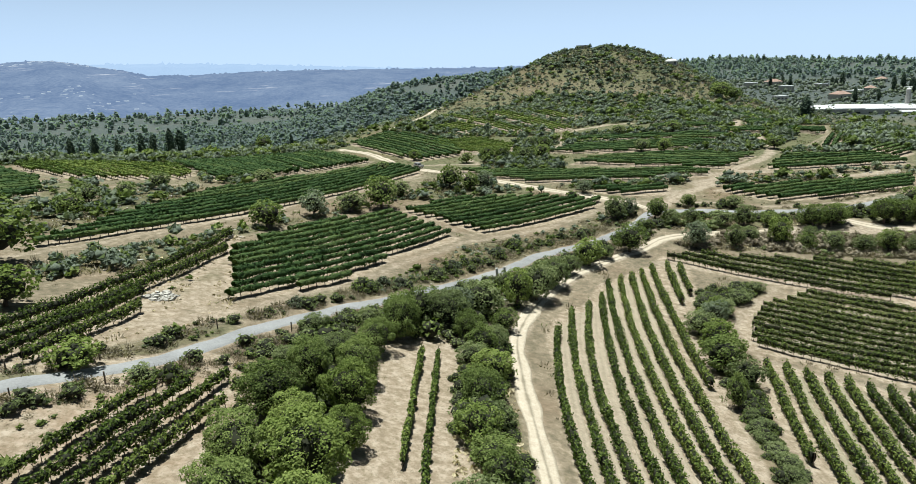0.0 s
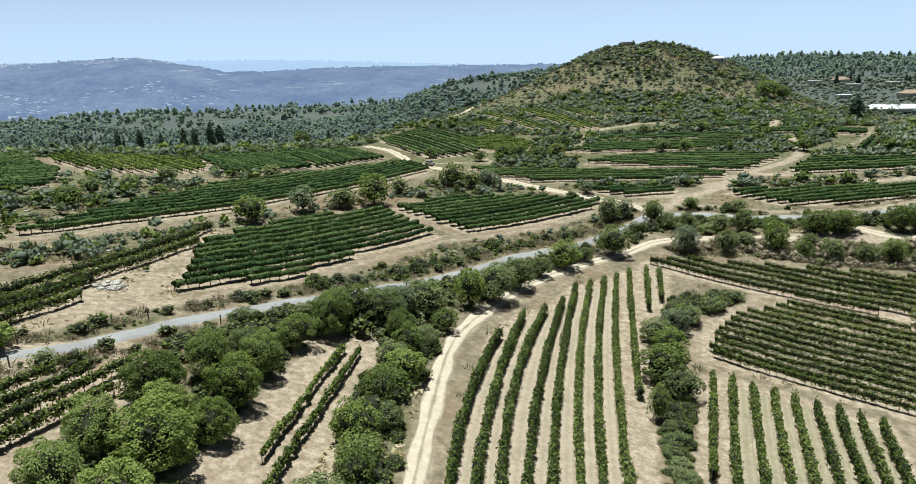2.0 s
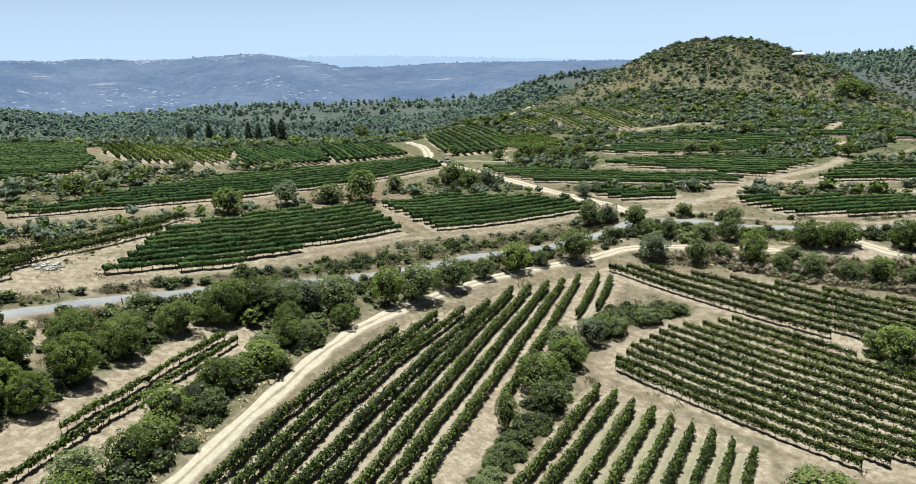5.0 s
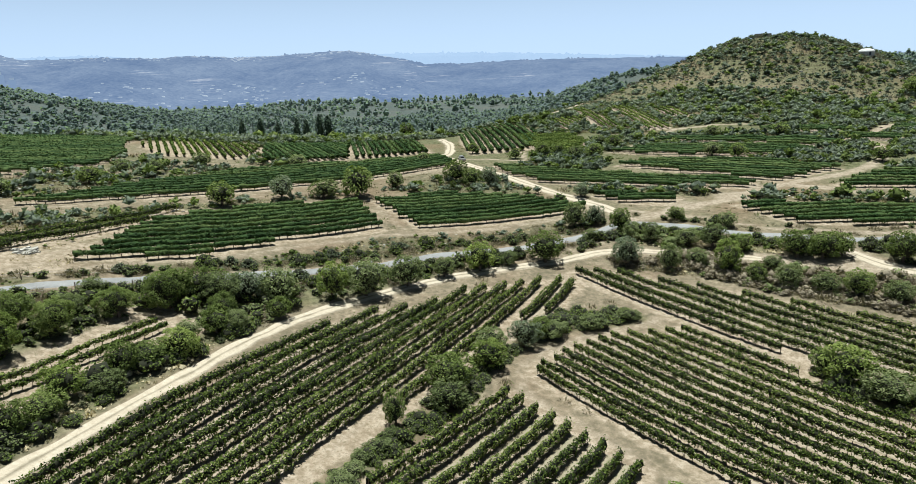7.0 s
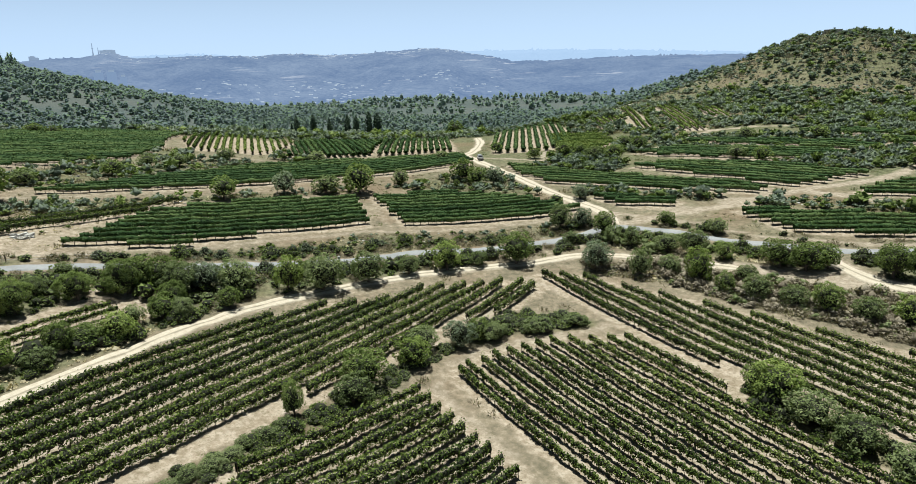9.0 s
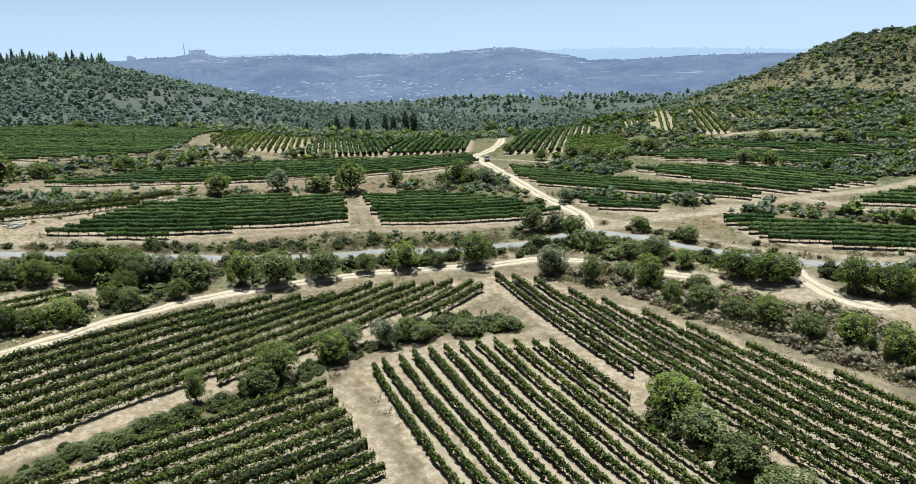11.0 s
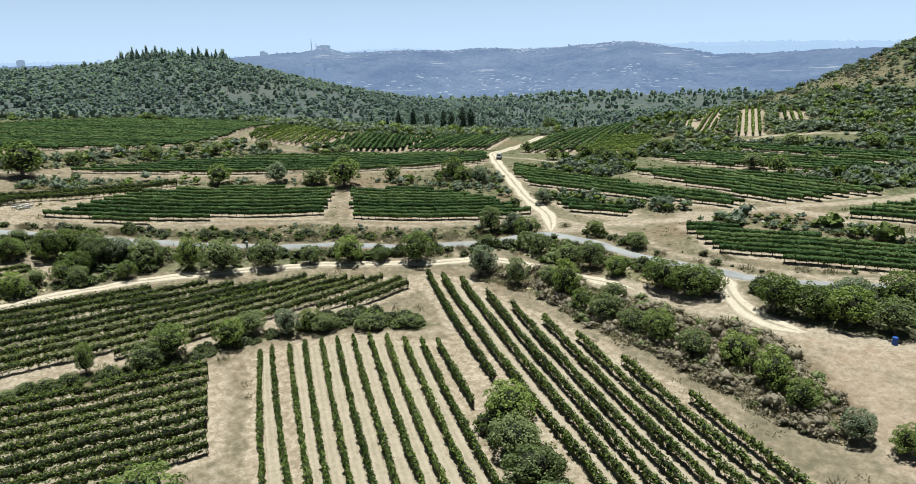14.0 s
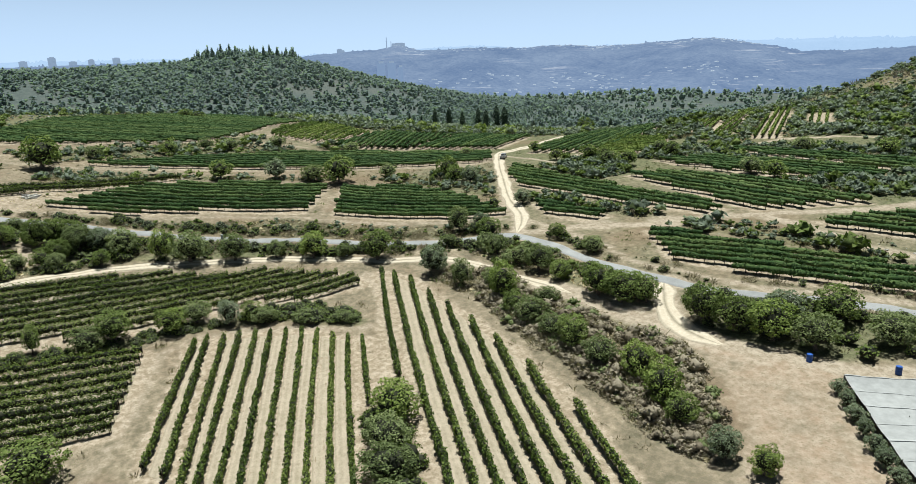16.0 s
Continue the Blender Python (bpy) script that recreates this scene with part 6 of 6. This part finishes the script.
# darker walls under a stronger emission that imitates haze
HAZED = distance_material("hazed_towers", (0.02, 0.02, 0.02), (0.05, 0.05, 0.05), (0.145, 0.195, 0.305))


def far_block(name, label, place, w, h, group, wall=None):
    """A far building: its block, a set-back top storey and rows of windows."""
    root = tagged(new(name), label, "building", group)
    root.matrix_basis = pose(*place, 0, 0, float(np.degrees(math.atan2(place[1] - 40, place[0] - 90)) + 90))
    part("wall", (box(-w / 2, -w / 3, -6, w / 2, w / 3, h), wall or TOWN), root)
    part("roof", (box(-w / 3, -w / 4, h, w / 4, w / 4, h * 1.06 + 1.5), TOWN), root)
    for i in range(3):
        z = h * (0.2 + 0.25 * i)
        # window bands reuse the ridge material, haze emission included
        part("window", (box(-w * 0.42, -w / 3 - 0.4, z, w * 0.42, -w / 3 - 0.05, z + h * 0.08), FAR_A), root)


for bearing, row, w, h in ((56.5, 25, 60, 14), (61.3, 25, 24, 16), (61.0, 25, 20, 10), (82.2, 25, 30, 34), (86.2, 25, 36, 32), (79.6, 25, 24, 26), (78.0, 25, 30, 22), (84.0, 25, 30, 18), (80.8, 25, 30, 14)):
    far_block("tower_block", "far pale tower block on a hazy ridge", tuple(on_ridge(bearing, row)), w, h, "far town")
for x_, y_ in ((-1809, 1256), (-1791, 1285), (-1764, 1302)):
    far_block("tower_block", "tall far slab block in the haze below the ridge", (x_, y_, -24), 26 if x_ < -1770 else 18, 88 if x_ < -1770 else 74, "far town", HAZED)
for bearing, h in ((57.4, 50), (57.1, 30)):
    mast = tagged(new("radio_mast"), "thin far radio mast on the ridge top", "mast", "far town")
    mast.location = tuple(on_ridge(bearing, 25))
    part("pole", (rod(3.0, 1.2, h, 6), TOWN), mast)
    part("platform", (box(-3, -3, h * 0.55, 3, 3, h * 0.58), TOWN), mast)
hv, hf, n = [], [], 0
for i in range(560):
    bearing = float(rng.choice([rng.uniform(28, 58), rng.normal(47, 5), rng.normal(31, 2.2), rng.normal(40, 1.5)]))
    row = int(rng.choice([3, 5, 6, 8, 10, 12, 22, 23, 24, 25]))
    at_, mix_ = float(np.clip(bearing, -20, 100)), float(rng.random())
    p = on_ridge(at_, row) * mix_ + on_ridge(at_, max(0, row - 2)) * (1 - mix_)
    s = rng.uniform(1.6, 4.2)
    o = np.array([(-1, -1, -1), (1, -1, -1), (1, 1, -1), (-1, 1, -1), (-1, -1, 1), (1, -1, 1), (1, 1, 1), (-1, 1, 1)]) * (s * rng.uniform(0.8, 2.0), s, s * 0.55)
    hv.append(p + o), hf.append(np.array([(0, 1, 5, 4), (1, 2, 6, 5), (2, 3, 7, 6), (3, 0, 4, 7), (4, 5, 6, 7)]) + n)
    n += 8
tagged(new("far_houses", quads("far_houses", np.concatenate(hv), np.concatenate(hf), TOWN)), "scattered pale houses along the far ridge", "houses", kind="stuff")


# ---- village, warehouse and the building on the hill ----
def house(x, y, w, d, h, turn, roof_tile):
    root = tagged(new("village_house"), "pale plastered house with a clay roof" if roof_tile else "pale plastered house with a flat roof", "house", "village houses")
    root.matrix_basis = pose(x, y, land_at(x, y) - 0.4, 0, 0, turn)
    part("wall", (box(-w / 2, -d / 2, 0, w / 2, d / 2, h), PLASTER), root)
    if roof_tile:
        bm = bmesh.new()
        c = [bm.verts.new(p) for p in ((-w / 2 - .4, -d / 2 - .4, h), (w / 2 + .4, -d / 2 - .4, h), (w / 2 + .4, d / 2 + .4, h), (-w / 2 - .4, d / 2 + .4, h), (-w / 4, 0, h + d * .24), (w / 4, 0, h + d * .24))]
        for f in ((0, 1, 5, 4), (1, 2, 5), (2, 3, 4, 5), (3, 0, 4), (3, 2, 1, 0)):
            bm.faces.new([c[i] for i in f])
        part("roof", (bm, TILE_ROOF), root)
    else:
        part("roof", (box(-w / 2 - 0.2, -d / 2 - 0.2, h, w / 2 + 0.2, d / 2 + 0.2, h + 0.5), WHITE_ROOF), root)
    for i in (-1, 0, 1):
        part("window", (box(i * w * 0.3 - 0.7, -d / 2 - 0.05, h * 0.4, i * w * 0.3 + 0.7, -d / 2 - 0.004, h * 0.7), DARK_GLASS), root)


VILLAGE = [(272, 560, 0), (318, 552, 1), (345, 580, 0), (300, 610, 0), (375, 606, 1), (405, 590, 0), (355, 655, 0), (310, 660, 1), (440, 700, 1), (280, 640, 0)]
for i, (x_, y_, tile_) in enumerate(VILLAGE):
    house(x_, y_ + 30, 10 + 3 * (i % 3), 9 + 2 * (i % 2), 3.4 + 1.6 * (i % 2), 17.0 * i % 90, tile_)

shed = tagged(new("warehouse"), "long low warehouse with a bright white roof", "warehouse")
shed.matrix_basis = pose(287, 494, land_at(287, 494) - 0.8, 0, 0, -22)
part("wall", (box(-36, -14, 0, 36, 34, 4.6), CONCRETE), shed)
for i in range(4):
    part("roof", (box(-36.5 + 18.25 * i, -14.6, 4.6, -36.5 + 18.1 * (i + 1), 34.6, 5.3 + 0.25 * (i % 2)), WHITE_ROOF), shed)
for i in range(8):
    part("window", (box(-34 + 9 * i, -14.08, 1.8, -30 + 9 * i, -14.004, 3.2), DARK_GLASS), shed)
part("annex", (box(20, -26, 0, 34, -14.02, 3.4), CONCRETE), shed)
part("annex_roof", (box(19.6, -26.4, 3.4, 34.4, -14.62, 3.9), WHITE_ROOF), shed)
silo = tagged(new("silo"), "slim pale concrete silo beside the warehouse", "silo")
silo.location = (330, 512, land_at(330, 512) - 0.5)
part("shaft", (rod(1.8, 1.6, 15, 14), CONCRETE), silo)
part("cap", (rod(1.9, 0.4, 1.2, 14), WHITE_ROOF), silo, at=pose(0, 0, 15))

tank = tagged(new("domed_building"), "white domed water tank on the hillside", "water tank")
tank.matrix_basis = pose(138, 456, land_at(138, 456) - 0.6, 0, 0, 20)
part("wall", (rod(3.9, 3.9, 2.2, 24), CONCRETE), tank)
bm = bmesh.new()
bmesh.ops.create_uvsphere(bm, u_segments=24, v_segments=12, radius=4.1)
bmesh.ops.delete(bm, geom=[v for v in bm.verts if v.co.z < -0.05], context="VERTS")
bmesh.ops.transform(bm, matrix=Matrix.Diagonal((1, 1, 0.42, 1)), verts=bm.verts[:])
part("dome", (bm, WHITE_ROOF), tank, at=pose(0, 0, 2.2))
part("door", (box(-0.5, -4.02, 0.3, 0.5, -3.8, 2.1), DARK_GLASS), tank)
for x_, y_, w_, t_ in ((86, 484, 13, 8), (101, 489, 9, -6), (118, 490, 6, 30)):
    ruin = tagged(new("ruined_wall"), "low ruined limestone wall on the hilltop", "wall", "hilltop ruins")
    ruin.matrix_basis = pose(x_, y_, land_at(x_, y_) - 0.3, 0, 0, t_)
    for i in range(5):
        part("course", (box(-w_ / 2 + 0.4 * i, -0.5, 0.75 * i, w_ / 2 - 0.5 * i, 0.5, 0.75 * i + 0.74, 0.08), ROCK), ruin)


# ---- stones ----
def stone_shape():
    v, f = KNOB
    return v * rng.uniform(0.7, 1.25, 3) * 0.55 * (1 + 0.16 * rng.normal(size=(len(v), 1))), f


STONES = [stone_shape() for i in range(5)]


def stones(count, poly, size, label):
    p = np.array(poly)
    q = p.min(0) + rng.random((count * 3, 2)) * (p.max(0) - p.min(0))
    q = q[inside(q[:, 0], q[:, 1], poly)][:count]
    w = size * rng.lognormal(0, 0.5, len(q)).clip(0.3, 2.6)
    scattered("stones", np.column_stack([q, w, w * 0.7]), STONES, ROCK, label, "stones")


stones(260, [(-48.2, 96.6), (-47.6, 99.4), (-46, 100.4), (-44.2, 99.6), (-44, 97.4), (-46, 96)], 0.5, "heap of pale limestone rubble in the dry meadow")
stones(240, BELTS["verge"][0], 0.4, "pale stones along the road bank")
stones(220, BELTS["stony_band"][0], 0.5, "pale terrace stones in dry grass")
stones(200, BELTS["terrace_band"][0], 0.6, "pale terrace stones in dry grass")
stones(500, BELTS["mid_scrub"][0], 0.6, "pale stones between terraces")
stones(420, [(20, 400), (60, 380), (150, 385), (190, 430), (180, 480), (60, 480)], 0.9, "limestone outcrops on the hill")
stones(140, BELTS["gully"][0], 0.4, "pale stones in the gully scrub")
stones(120, BELTS["corner_scrub"][0], 0.5, "pale stones below the terrace")
stones(160, BELTS["crest_scrub"][0], 0.9, "limestone outcrops on the crest")


# ---- dry grass ----
def tuft():
    m = 7
    a = rng.uniform(0, 2 * np.pi, m)
    p = np.column_stack([0.22 * np.cos(a), 0.22 * np.sin(a), np.full(m, 0.30)])
    return leaves(p, np.column_stack([np.cos(a), np.sin(a), np.full(m, 0.5)]), 0.42, 0.3)


TUFTS = [tuft() for i in range(5)]


def grass(count, poly, size, mat, label):
    p = np.array(poly)
    q = p.min(0) + rng.random((count * 3, 2)) * (p.max(0) - p.min(0))
    q = q[inside(q[:, 0], q[:, 1], poly)]
    keep = rng.random(len(q)) < 0.5 + 0.6 * wobble(q[:, 0], q[:, 1], 6.0, 2.0)
    for w, line in ROADS.values():
        keep &= near_line(q[:, 0], q[:, 1], line) > w / 2 + 0.2
    q = q[keep][:count]
    w = size * rng.lognormal(0, 0.4, len(q)).clip(0.4, 2.2)
    scattered("grass_tufts", np.column_stack([q, w, w * 0.8]), TUFTS, mat, label, "grass")


STRAW = leafage("straw", (0.300, 0.240, 0.140), (0.480, 0.400, 0.250), (0.640, 0.550, 0.370), 0.2, 0.15, 0.8)
for n_, poly, size_ in ((700, DRY_MEADOW, 0.5), (1500, BELTS["verge"][0], 0.7), (1200, BELTS["bank"][0], 0.8), (900, BELTS["gully"][0], 0.8), (700, BELTS["stony_band"][0], 0.7), (600, BELTS["wedge"][0], 0.8), (500, BELTS["strip"][0], 0.8)):
    grass(int(n_ * 0.8), poly, size_, STRAW, "dry straw-coloured grass tufts")


# ---- things along the tracks ----
def drum(x, y):
    root = tagged(new("barrel"), "blue plastic barrel standing on dusty ground", "barrel", "barrels")
    root.location = (x, y, land_at(x, y) - 0.02)
    part("body", (rod(0.42, 0.42, 1.15, 16), BLUE_DRUM), root)
    for z_ in (0.36, 0.76):
        part("hoop", (rod(0.445, 0.445, 0.06, 16), BLUE_DRUM), root, at=pose(0, 0, z_))
    part("lid", (rod(0.36, 0.36, 0.05, 16), BLUE_DRUM), root, at=pose(0, 0, 1.15))


BARREL_SPOTS = [(131.0, 177.6), (141.0, 182.3)]
for x_, y_ in BARREL_SPOTS:
    drum(x_, y_)

car = tagged(new("car"), "silver off-road car parked on the dusty track", "car")
car.matrix_basis = pose(-15.4, 244.2, land_at(-15.4, 244.2) + 0.12, 0, 0, 218)
bm = box(-0.92, -2.15, 0.38, 0.92, 2.15, 1.02, 0.10)
part("body", (bm, CAR_PAINT), car)
bm = box(-0.82, -1.75, 1.0, 0.82, 0.75, 1.74, 0.12)
for v in bm.verts:
    if v.co.z > 1.5:
        v.co.x *= 0.88
        v.co.y = v.co.y * 0.86 - 0.12
part("cabin", (bm, CAR_PAINT), car)
part("rear_window", (box(-0.62, -1.82, 1.16, 0.62, -1.60, 1.56, 0.03), DARK_GLASS), car)
part("windscreen", (box(-0.64, 0.52, 1.12, 0.64, 0.80, 1.50, 0.03), DARK_GLASS), car)
for s_ in (-1, 1):
    part("side_window", (box(0.70 * s_ - 0.13, -1.3, 1.14, 0.70 * s_ + 0.13, 0.4, 1.54, 0.03), DARK_GLASS), car)
    part("tail_lamp", (box(0.78 * s_ - 0.10, -2.19, 0.74, 0.78 * s_ + 0.10, -2.10, 0.96), RED_LENS), car)
    part("headlamp", (box(0.70 * s_ - 0.16, 2.10, 0.72, 0.70 * s_ + 0.16, 2.18, 0.90), STEEL), car)
    for y_ in (-1.35, 1.35):
        wheel = part("wheel", (rod(0.40, 0.40, 0.26, 18), RUBBER), car, at=pose(0.80 * s_ + 0.13, y_, 0.40, 0, -90, 0))
        part("rim", (rod(0.23, 0.20, 0.28, 12), STEEL), wheel, at=pose(0, 0, -0.01))

# net house of white sheeting over young trees
NET = plain("white_sheeting", (0.205, 0.205, 0.198), (0.300, 0.300, 0.290), 0.9, 0.7, 0.25)
SEAM = plain("doubled_sheeting", (0.270, 0.270, 0.262), (0.360, 0.360, 0.350), 0.9, 0.7, 0.2)
house_root = tagged(new("net_house"), "white sheeting stretched over poles beside the yard", "net house")
c0, c1, c2 = np.array((137.3, 174.3)), np.array((154.3, 186.8)), np.array((162.0, 148.6))
house_root.location = (*c0, land_at(*c0))
nu, nv = 40, 30
U, V = np.meshgrid(np.linspace(0, 1, nu), np.linspace(0, 1, nv))
P = c0 + U[..., None] * (c1 - c0) + V[..., None] * (c2 - c0)
H = land(P[..., 0], P[..., 1]) + 1.8 - 0.30 * np.abs(np.sin(V * np.pi * 5)) ** 0.7 + 0.06 * wobble(P[..., 0], P[..., 1], 1.4)
k = (np.arange(nv - 1)[:, None] * nu + np.arange(nu - 1)).ravel()
top = np.stack([P[..., 0], P[..., 1], H], -1).reshape(-1, 3)
f = np.stack([k, k + 1, k + nu + 1, k + nu], 1)
net_me = quads("sheet", *joined((top - np.array(house_root.location), f), (top - np.array(house_root.location) - (0, 0, 0.04), f[:, ::-1])), NET, True)
part("sheet", net_me, house_root)
n_ = 40
q = c0 + np.linspace(0, 1, n_)[:, None] * (c1 - c0)
rim = land(q[:, 0], q[:, 1])
hem = np.column_stack([q + 0.03 * np.sin(np.arange(n_) * 1.7)[:, None], rim + 0.05])
top = np.column_stack([q, rim + 1.78])
v = np.concatenate([hem, top, hem + (0.04, 0.03, 0), top + (0.04, 0.03, 0)]) - np.array(house_root.location)
k = np.arange(n_ - 1)
f = np.concatenate([np.stack([k, k + 1, k + n_ + 1, k + n_], 1), np.stack([k + 2 * n_, k + 3 * n_, k + 3 * n_ + 1, k + 2 * n_ + 1], 1)])
part("side_sheet", quads("side_sheet", v, f, NET, True), house_root)
# overlapping seams where the widths of sheeting meet over the wires
for j in range(11):
    q = c0 + j / 10 * (c2 - c0) * 0.996 + np.linspace(0, 1, n_)[:, None] * (c1 - c0)
    lip = (c2 - c0) / np.hypot(*(c2 - c0)) * (0.05 if j % 2 else 0.09)
    z_ = land(q[:, 0], q[:, 1]) + 1.86 - 0.30 * abs(math.sin(j * math.pi / 2)) ** 0.7 + 0.03 * np.sin(np.arange(n_) * 0.9 + j)
    v = np.concatenate([np.column_stack([q, z_]), np.column_stack([q + lip, z_ + 0.05]), np.column_stack([q + 2 * lip, z_])]) - np.array(house_root.location)
    f = np.concatenate([np.stack([k, k + n_, k + n_ + 1, k + 1], 1), np.stack([k + n_, k + 2 * n_, k + 2 * n_ + 1, k + n_ + 1], 1)])
    part("seam", quads("seam", v, f, SEAM, True), house_root)
for i in range(6):
    for j in range(5):
        p = c0 + i / 5 * (c1 - c0) + j / 4 * (c2 - c0)
        part("pole", (rod(0.05, 0.05, 1.80, 8), STEEL), house_root, at=Matrix.Translation(Vector((*p, land_at(*p) - 0.05)) - house_root.location))
for i in range(9):
    p = c0 + (c2 - c0) * (0.05 + 0.085 * i) + np.array((-0.9, -0.8))
    tree("olive", float(p[0]), float(p[1]), 2.3 + 0.3 * (i % 3), 2.4 + 0.25 * (i % 2), "saplings along the net house", False)

# posts and wire beside the lane
WIRE = STEEL
for side_, start_, stop_ in ((1, 6, 112), (-1, 8, 76)):
    c, u = curve_of(ROADS["asphalt"][1], 1.0)
    d = np.gradient(c, axis=0)
    d /= np.hypot(d[:, 0], d[:, 1])[:, None]
    off = c + np.stack([d[:, 1], -d[:, 0]], 1) * side_ * 3.4
    fence = tagged(new("fence"), "thin wire fence on weathered posts beside the lane", "fence", "lane fences")
    spots = [off[i] for i in range(start_, stop_, 9)]
    fence.location = (*spots[0], land_at(*spots[0]))
    last = None
    for p in spots:
        g = Vector((*p, land_at(*p) - 0.1)) - fence.location
        part("post", (box(-0.07, -0.07, 0, 0.07, 0.07, 1.55, 0.015), POST), fence, at=Matrix.Translation(g) @ pose(0, 0, 0, float(rng.normal(0, 2)), float(rng.normal(0, 2)), float(rng.uniform(0, 90))))
        if last is not None:
            for h_ in (0.6, 1.25):
                a, b = last + Vector((0, 0, h_)), g + Vector((0, 0, h_))
                part("wire", (rod(0.008, 0.008, (b - a).length, 4), WIRE), fence, at=Matrix.Translation(a) @ (b - a).to_track_quat("Z", "Y").to_matrix().to_4x4())
        last = g

# gate posts at the lane's bend
gate = tagged(new("gate_posts"), "pair of whitewashed concrete gate posts by the lane", "gate post")
gate.location = (6.5, 133.0, land_at(6.5, 133.0))
for s_ in (0, 2.4):
    p = part("pillar", (box(-0.22, -0.22, -0.2, 0.22, 0.22, 2.0, 0.03), WHITE_ROOF), gate, at=pose(s_ * 0.7, s_ * 0.7, land_at(6.5 + s_ * 0.7, 133.0 + s_ * 0.7) - land_at(6.5, 133.0)))
    part("cap", (box(-0.28, -0.28, 2.0, 0.28, 0.28, 2.1, 0.02), CONCRETE), p)
